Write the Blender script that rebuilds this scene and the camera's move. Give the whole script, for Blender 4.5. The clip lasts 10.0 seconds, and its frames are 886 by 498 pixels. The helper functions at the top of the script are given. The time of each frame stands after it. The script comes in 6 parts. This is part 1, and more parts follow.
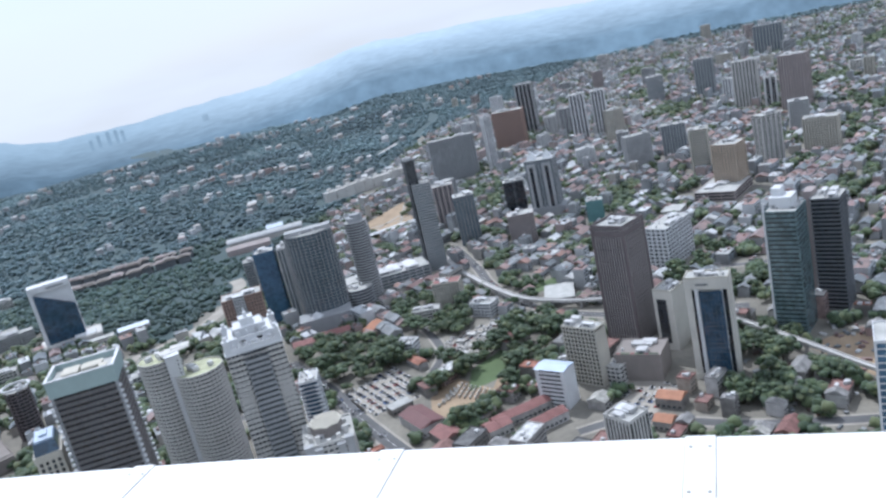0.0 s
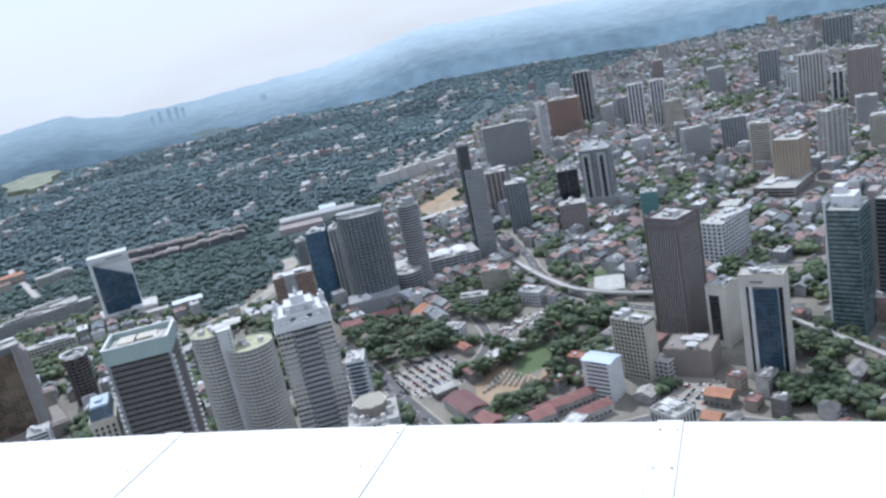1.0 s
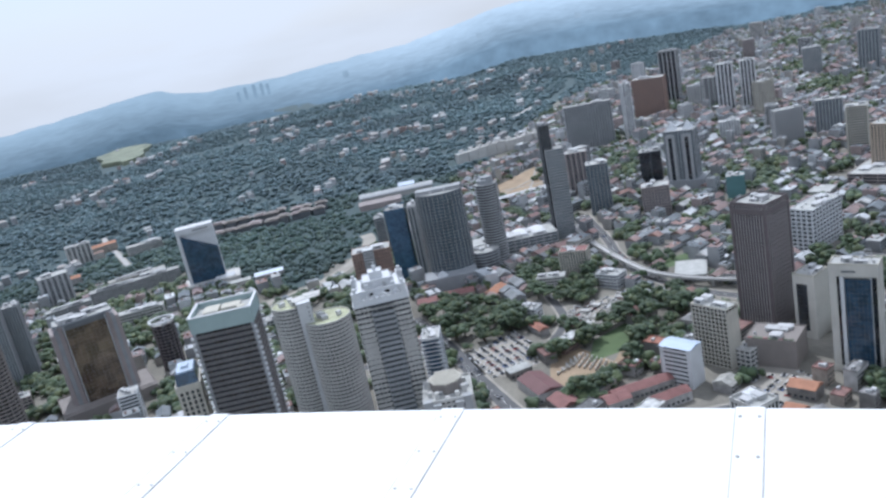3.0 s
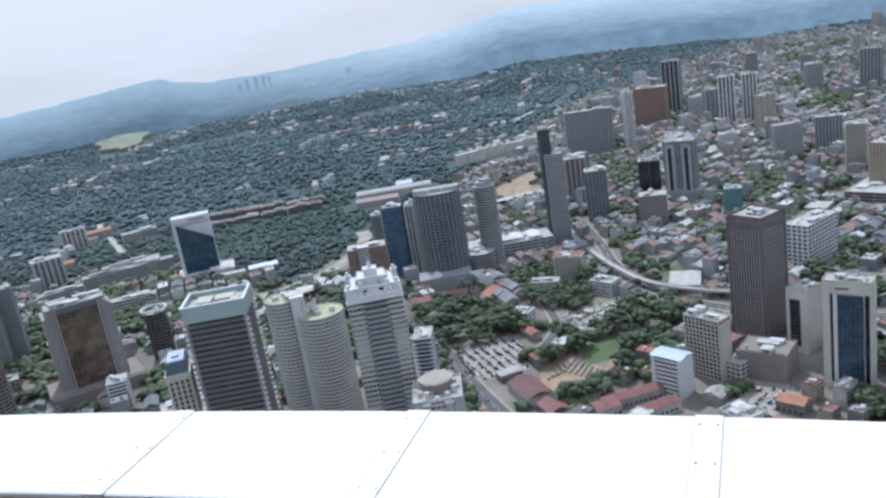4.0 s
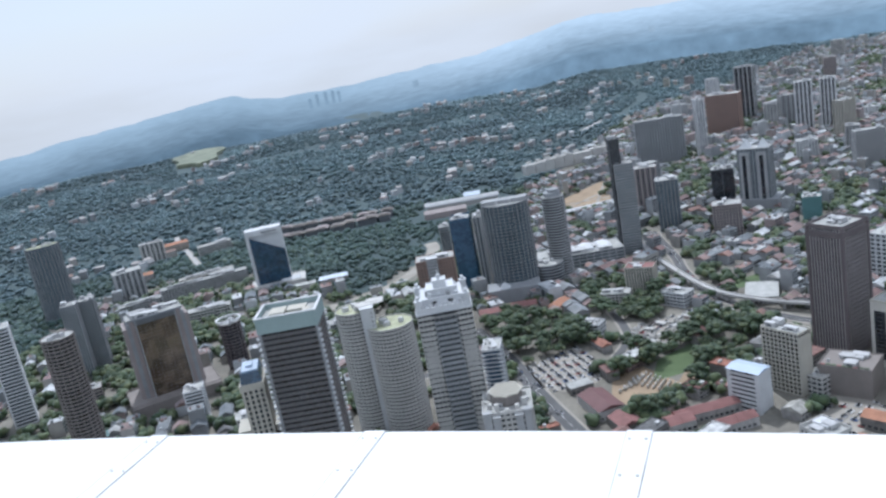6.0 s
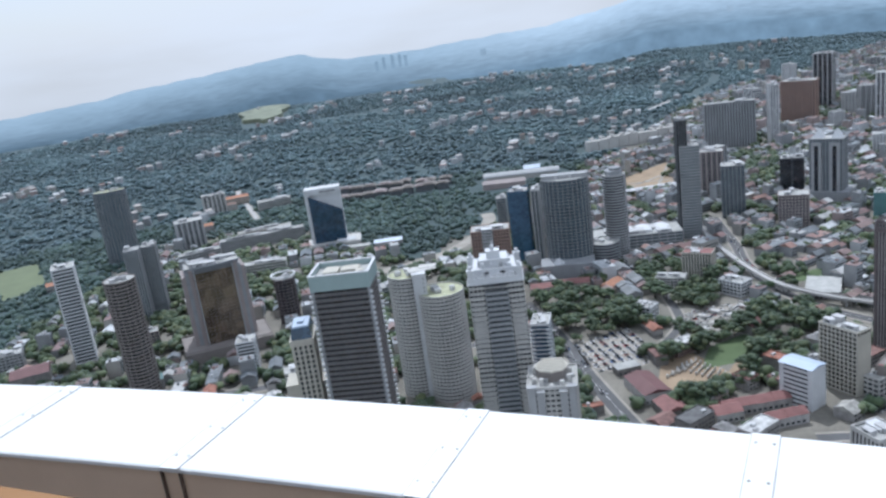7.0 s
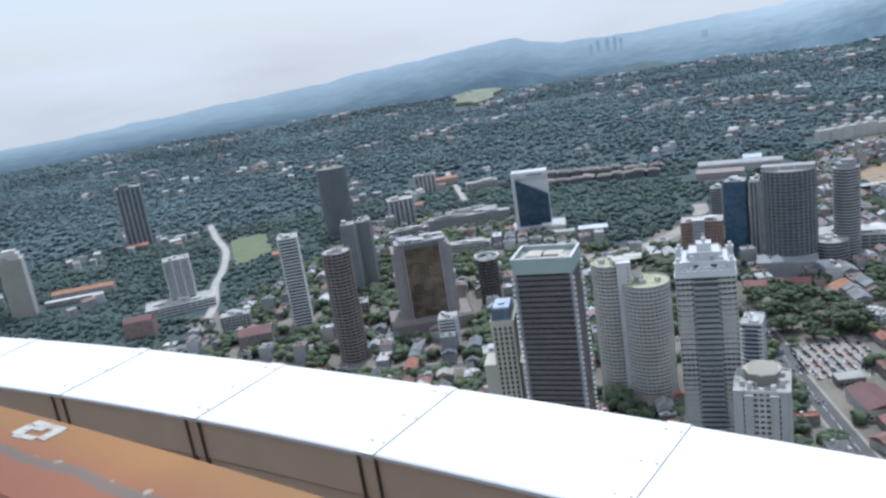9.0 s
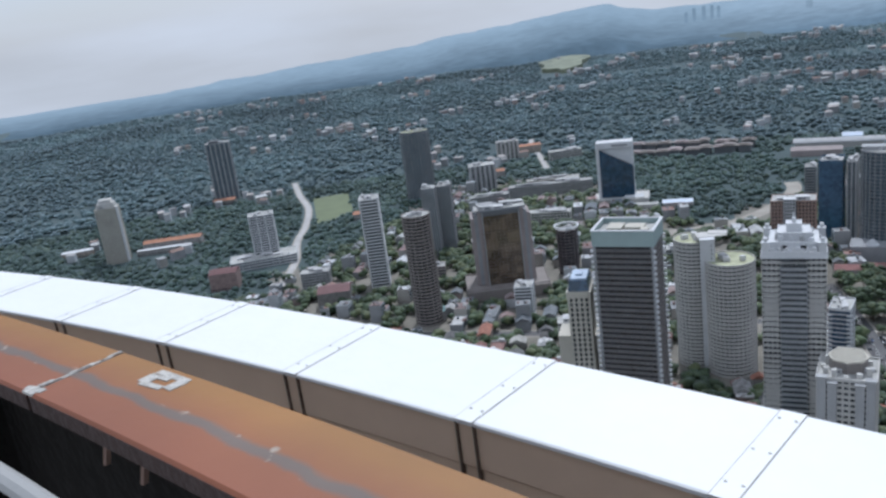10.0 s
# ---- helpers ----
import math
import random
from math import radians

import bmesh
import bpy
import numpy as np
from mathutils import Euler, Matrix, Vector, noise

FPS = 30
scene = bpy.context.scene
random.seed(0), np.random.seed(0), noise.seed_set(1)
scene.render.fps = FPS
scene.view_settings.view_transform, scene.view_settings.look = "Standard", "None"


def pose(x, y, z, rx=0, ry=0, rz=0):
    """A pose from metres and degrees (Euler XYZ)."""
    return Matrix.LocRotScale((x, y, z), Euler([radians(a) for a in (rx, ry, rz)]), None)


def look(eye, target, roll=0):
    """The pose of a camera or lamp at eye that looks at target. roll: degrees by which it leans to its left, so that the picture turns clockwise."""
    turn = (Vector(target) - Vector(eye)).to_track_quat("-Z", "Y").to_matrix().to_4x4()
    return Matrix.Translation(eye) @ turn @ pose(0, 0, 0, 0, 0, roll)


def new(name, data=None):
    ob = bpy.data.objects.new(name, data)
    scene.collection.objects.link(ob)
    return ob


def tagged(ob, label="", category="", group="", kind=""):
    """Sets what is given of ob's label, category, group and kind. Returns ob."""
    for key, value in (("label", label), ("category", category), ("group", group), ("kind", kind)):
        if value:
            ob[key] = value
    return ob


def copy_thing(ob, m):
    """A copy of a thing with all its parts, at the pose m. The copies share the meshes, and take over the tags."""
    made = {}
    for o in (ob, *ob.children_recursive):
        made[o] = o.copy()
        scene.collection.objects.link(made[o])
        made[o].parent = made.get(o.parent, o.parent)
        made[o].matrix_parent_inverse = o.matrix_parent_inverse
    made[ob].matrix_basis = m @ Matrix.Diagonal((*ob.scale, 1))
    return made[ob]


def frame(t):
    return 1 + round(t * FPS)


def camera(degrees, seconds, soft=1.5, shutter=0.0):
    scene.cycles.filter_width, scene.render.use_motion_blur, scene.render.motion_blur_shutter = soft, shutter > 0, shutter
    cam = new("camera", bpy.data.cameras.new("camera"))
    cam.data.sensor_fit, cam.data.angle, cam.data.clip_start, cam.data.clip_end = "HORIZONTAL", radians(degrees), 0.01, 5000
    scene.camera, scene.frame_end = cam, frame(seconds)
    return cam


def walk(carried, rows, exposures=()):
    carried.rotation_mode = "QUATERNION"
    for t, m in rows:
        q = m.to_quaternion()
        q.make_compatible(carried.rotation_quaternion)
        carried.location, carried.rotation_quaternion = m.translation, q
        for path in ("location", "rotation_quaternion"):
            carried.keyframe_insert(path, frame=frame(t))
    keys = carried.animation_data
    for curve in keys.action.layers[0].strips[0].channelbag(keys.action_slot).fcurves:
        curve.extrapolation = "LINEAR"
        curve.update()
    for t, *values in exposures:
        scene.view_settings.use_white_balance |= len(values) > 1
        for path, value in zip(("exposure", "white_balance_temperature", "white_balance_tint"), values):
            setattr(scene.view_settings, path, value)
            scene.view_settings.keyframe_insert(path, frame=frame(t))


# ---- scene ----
FOV = 56.98
cam = camera(FOV, 10.0, soft=2.7)
walk(cam, [
    (0.0, pose(6.068, 15.451, 299.938, 74.20, 12.56, -3.38)),
    (0.5, pose(5.834, 15.520, 299.953, 74.20, 9.99, 0.08)),
    (1.0, pose(5.578, 15.476, 299.990, 74.04, 11.39, 0.67)),
    (1.5, pose(5.237, 15.679, 299.938, 73.43, 11.18, 4.18)),
    (2.0, pose(4.941, 15.806, 299.918, 72.93, 8.67, 7.24)),
    (2.5, pose(4.661, 15.828, 299.948, 72.96, 10.98, 6.46)),
    (2.7, pose(4.550, 15.856, 299.949, 73.37, 11.93, 6.48)),
    (3.8, pose(3.935, 15.997, 299.952, 73.83, 8.82, 6.12)),
    (4.0, pose(3.822, 16.020, 299.953, 73.78, 9.01, 6.68)),
    (4.5, pose(3.531, 16.046, 299.987, 75.38, 13.67, 10.81)),
    (5.0, pose(3.231, 16.068, 299.996, 75.94, 9.50, 12.09)),
    (5.5, pose(2.936, 16.155, 299.968, 74.88, 8.79, 10.09)),
    (5.7, pose(2.906, 16.162, 299.972, 75.35, 10.67, 10.93)),
    (6.8, pose(2.742, 16.198, 299.991, 74.45, 8.04, 14.61)),
    (7.0, pose(2.712, 16.205, 299.995, 73.96, 7.63, 16.07)),
    (7.5, pose(2.572, 16.258, 299.993, 74.18, 10.48, 20.66)),
    (8.0, pose(2.366, 16.279, 299.991, 73.09, 6.95, 23.25)),
    (8.5, pose(2.160, 16.297, 299.990, 73.61, 7.79, 23.32)),
    (9.0, pose(2.075, 16.309, 300.014, 74.92, 8.51, 30.68)),
    (9.5, pose(2.121, 16.222, 300.074, 74.14, 8.68, 37.90)),
    (10.0, pose(2.001, 16.298, 300.019, 73.38, 7.39, 36.77)),
], exposures=[(0.0, 0.4, 5550, 12), (2.5, 0.28, 5550, 12), (5.5, 0.22, 5550, 11), (8.5, 0.22, 5550, 11), (9.5, 0.12, 5600, 11), (10.0, -0.06, 5600, 12)])

# ---- light: high sun ahead of the tower, hazy tropical sky ----
SUN_AZ, SUN_EL = 22.0, 57.0          # degrees to the left of +y, above the horizon
world = bpy.data.worlds.new("world")
scene.world = world
world.use_nodes = True
wn, wl = world.node_tree.nodes, world.node_tree.links
wn.clear()
w_out = wn.new("ShaderNodeOutputWorld")
w_bg = wn.new("ShaderNodeBackground")
w_sky = wn.new("ShaderNodeTexSky")
w_sky.sky_type = "NISHITA"
w_sky.sun_disc = False
w_sky.sun_elevation, w_sky.sun_rotation = radians(SUN_EL), radians(-SUN_AZ)
w_sky.altitude, w_sky.air_density, w_sky.dust_density, w_sky.ozone_density = 60, 1.2, 2.0, 2.5
w_co = wn.new("ShaderNodeTexCoord")
w_map = wn.new("ShaderNodeMapping")
w_map.inputs["Scale"].default_value = (1.0, 1.0, 5.0)
w_noise = wn.new("ShaderNodeTexNoise")
w_noise.inputs["Scale"].default_value, w_noise.inputs["Detail"].default_value = 2.6, 6.0
w_ramp = wn.new("ShaderNodeValToRGB")
w_ramp.color_ramp.elements[0].position, w_ramp.color_ramp.elements[1].position = 0.36, 0.66
w_mix = wn.new("ShaderNodeMix")
w_mix.data_type = "RGBA"
w_mix.inputs["B"].default_value = (5.9, 6.05, 6.15, 1)      # thin bright cloud
wl.new(w_co.outputs["Generated"], w_map.inputs["Vector"])
wl.new(w_map.outputs["Vector"], w_noise.inputs["Vector"])
wl.new(w_noise.outputs["Fac"], w_ramp.inputs["Fac"])
w_fac = wn.new("ShaderNodeMath")
w_fac.operation = "MULTIPLY_ADD"
w_fac.inputs[1].default_value, w_fac.inputs[2].default_value = 0.26, 0.7
wl.new(w_ramp.outputs["Color"], w_fac.inputs[0])
wl.new(w_fac.outputs["Value"], w_mix.inputs["Factor"])
wl.new(w_sky.outputs["Color"], w_mix.inputs["A"])
wl.new(w_mix.outputs["Result"], w_bg.inputs["Color"])
w_bg.inputs["Strength"].default_value = 0.116
wl.new(w_bg.outputs["Background"], w_out.inputs["Surface"])

sun = new("sun", bpy.data.lights.new("sun", "SUN"))
sun.data.energy, sun.data.angle, sun.data.color = 2.5, radians(0.6), (1.0, 0.965, 0.9)
sa, se = radians(SUN_AZ), radians(SUN_EL)
sun.matrix_world = look((0, 0, 600), (600 * math.sin(sa) * math.cos(se), -600 * math.cos(sa) * math.cos(se), 600 - 600 * math.sin(se)))

# ---- materials ----


def nodes_of(name):
    m = bpy.data.materials.new(name)
    m.use_nodes = True
    t = m.node_tree
    return m, t.nodes, t.links, t.nodes["Principled BSDF"]


def surface(name, color, rough=0.8, vary=0.25, scale=0.15, fine=2.0, bump=0.2, streak=0.0, metal=0.0, spec=0.4, island=0.0, objvar=0.0, sheen=0.0):
    """A weathered surface: stains at a large and a fine scale, rain streaks, relief, and a shade of its own for every piece."""
    m, n, l, b = nodes_of(name)
    geo = n.new("ShaderNodeNewGeometry")
    big, small = n.new("ShaderNodeTexNoise"), n.new("ShaderNodeTexNoise")
    big.inputs["Scale"].default_value, big.inputs["Detail"].default_value = scale, 5
    small.inputs["Scale"].default_value, small.inputs["Detail"].default_value = fine, 3
    l.new(geo.outputs["Position"], big.inputs["Vector"])
    l.new(geo.outputs["Position"], small.inputs["Vector"])
    add = n.new("ShaderNodeMath")
    add.operation = "MULTIPLY_ADD"
    add.inputs[1].default_value = 0.4
    l.new(small.outputs["Fac"], add.inputs[0])
    l.new(big.outputs["Fac"], add.inputs[2])
    last = add.outputs["Value"]
    if streak:
        mp = n.new("ShaderNodeMapping")
        mp.inputs["Scale"].default_value = (0.6, 0.6, 0.04)
        st = n.new("ShaderNodeTexNoise")
        st.inputs["Scale"].default_value, st.inputs["Detail"].default_value = 1.0, 4
        l.new(geo.outputs["Position"], mp.inputs["Vector"])
        l.new(mp.outputs["Vector"], st.inputs["Vector"])
        k = n.new("ShaderNodeMath")
        k.operation = "MULTIPLY_ADD"
        k.inputs[1].default_value = streak
        l.new(st.outputs["Fac"], k.inputs[0])
        l.new(last, k.inputs[2])
        last = k.outputs["Value"]
    if island:
        k = n.new("ShaderNodeMath")
        k.operation = "MULTIPLY_ADD"
        k.inputs[1].default_value = island
        l.new(geo.outputs["Random Per Island"], k.inputs[0])
        l.new(last, k.inputs[2])
        last = k.outputs["Value"]
    if objvar:
        oi = n.new("ShaderNodeObjectInfo")
        k = n.new("ShaderNodeMath")
        k.operation = "MULTIPLY_ADD"
        k.inputs[1].default_value = objvar
        l.new(oi.outputs["Random"], k.inputs[0])
        l.new(last, k.inputs[2])
        last = k.outputs["Value"]
    mid = 0.7 + 0.5 * (streak + island + objvar)
    mr = n.new("ShaderNodeMapRange")
    mr.inputs["From Min"].default_value, mr.inputs["From Max"].default_value = mid - 0.4 - 0.3 * (island + objvar), mid + 0.4 + 0.3 * (island + objvar)
    mr.inputs["To Min"].default_value, mr.inputs["To Max"].default_value = 1 - vary, 1 + vary
    l.new(last, mr.inputs["Value"])
    mul = n.new("ShaderNodeVectorMath")
    mul.operation = "SCALE"
    mul.inputs[0].default_value = color
    l.new(mr.outputs["Result"], mul.inputs["Scale"])
    l.new(mul.outputs["Vector"], b.inputs["Base Color"])
    b.inputs["Roughness"].default_value, b.inputs["Metallic"].default_value = rough, metal
    b.inputs["Specular IOR Level"].default_value = spec
    # blue-tinted sheen pales grazing views in place of air haze
    if sheen:
        b.inputs["Sheen Weight"].default_value = sheen
        b.inputs["Sheen Roughness"].default_value = 0.5
        b.inputs["Sheen Tint"].default_value = (0.7, 0.88, 1.0, 1)
    if bump:
        bp = n.new("ShaderNodeBump")
        bp.inputs["Strength"].default_value, bp.inputs["Distance"].default_value = bump, 0.3
        l.new(small.outputs["Fac"], bp.inputs["Height"])
        l.new(bp.outputs["Normal"], b.inputs["Normal"])
    return m


def ramp_surface(name, stops, rough=0.8, per="island", scale=0.2, vary=0.25, sheen=0.0, spec=0.4, bump=0.0, fine=1.0):
    """Each piece takes one colour of the stops by chance, with stains over it."""
    m, n, l, b = nodes_of(name)
    geo = n.new("ShaderNodeNewGeometry")
    r = n.new("ShaderNodeValToRGB")
    r.color_ramp.interpolation = "CONSTANT" if per != "soft" else "LINEAR"
    els = r.color_ramp.elements
    while len(els) < len(stops):
        els.new(0.5)
    for e, (p, c) in zip(els, stops):
        e.position, e.color = p, (*c, 1)
    if per == "object":
        src = n.new("ShaderNodeObjectInfo").outputs["Random"]
    else:
        src = geo.outputs["Random Per Island"]
    l.new(src, r.inputs["Fac"])
    no = n.new("ShaderNodeTexNoise")
    no.inputs["Scale"].default_value, no.inputs["Detail"].default_value = scale, 6
    l.new(geo.outputs["Position"], no.inputs["Vector"])
    mr = n.new("ShaderNodeMapRange")
    mr.inputs["From Min"].default_value, mr.inputs["From Max"].default_value = 0.3, 0.7
    mr.inputs["To Min"].default_value, mr.inputs["To Max"].default_value = 1 - vary, 1 + vary
    l.new(no.outputs["Fac"], mr.inputs["Value"])
    mul = n.new("ShaderNodeVectorMath")
    mul.operation = "SCALE"
    l.new(r.outputs["Color"], mul.inputs[0])
    l.new(mr.outputs["Result"], mul.inputs["Scale"])
    l.new(mul.outputs["Vector"], b.inputs["Base Color"])
    b.inputs["Roughness"].default_value, b.inputs["Specular IOR Level"].default_value = rough, spec
    # the same blue sheen, standing in for haze
    if sheen:
        b.inputs["Sheen Weight"].default_value, b.inputs["Sheen Roughness"].default_value = sheen, 0.5
        b.inputs["Sheen Tint"].default_value = (0.7, 0.88, 1.0, 1)
    if bump:
        f2 = n.new("ShaderNodeTexNoise")
        f2.inputs["Scale"].default_value, f2.inputs["Detail"].default_value = fine, 4
        l.new(geo.outputs["Position"], f2.inputs["Vector"])
        bp = n.new("ShaderNodeBump")
        bp.inputs["Strength"].default_value, bp.inputs["Distance"].default_value = bump, 0.8
        l.new(f2.outputs["Fac"], bp.inputs["Height"])
        l.new(bp.outputs["Normal"], b.inputs["Normal"])
    return m


def glazing(name, color, rough=0.12, spec=0.8, vary=0.6, cell=0.3, metal=0.0):
    """Tinted window glass seen from outside: dark, glossy, pane by pane a little different."""
    m, n, l, b = nodes_of(name)
    geo = n.new("ShaderNodeNewGeometry")
    mp = n.new("ShaderNodeMapping")
    mp.inputs["Scale"].default_value = (cell, cell, cell)
    vo = n.new("ShaderNodeTexVoronoi")
    vo.inputs["Scale"].default_value = 1.0
    no = n.new("ShaderNodeTexNoise")
    no.inputs["Scale"].default_value, no.inputs["Detail"].default_value = 0.07, 3
    l.new(geo.outputs["Position"], mp.inputs["Vector"])
    l.new(mp.outputs["Vector"], vo.inputs["Vector"])
    l.new(geo.outputs["Position"], no.inputs["Vector"])
    sep = n.new("ShaderNodeSeparateColor")
    l.new(vo.outputs["Color"], sep.inputs["Color"])
    ad = n.new("ShaderNodeMath")
    ad.operation = "ADD"
    l.new(sep.outputs["Red"], ad.inputs[0])
    l.new(no.outputs["Fac"], ad.inputs[1])
    mr = n.new("ShaderNodeMapRange")
    mr.inputs["From Min"].default_value, mr.inputs["From Max"].default_value = 0.3, 1.7
    mr.inputs["To Min"].default_value, mr.inputs["To Max"].default_value = 1 - vary, 1 + vary
    l.new(ad.outputs["Value"], mr.inputs["Value"])
    mul = n.new("ShaderNodeVectorMath")
    mul.operation = "SCALE"
    mul.inputs[0].default_value = color
    l.new(mr.outputs["Result"], mul.inputs["Scale"])
    l.new(mul.outputs["Vector"], b.inputs["Base Color"])
    b.inputs["Roughness"].default_value, b.inputs["Specular IOR Level"].default_value, b.inputs["Metallic"].default_value = rough, spec, metal
    return m


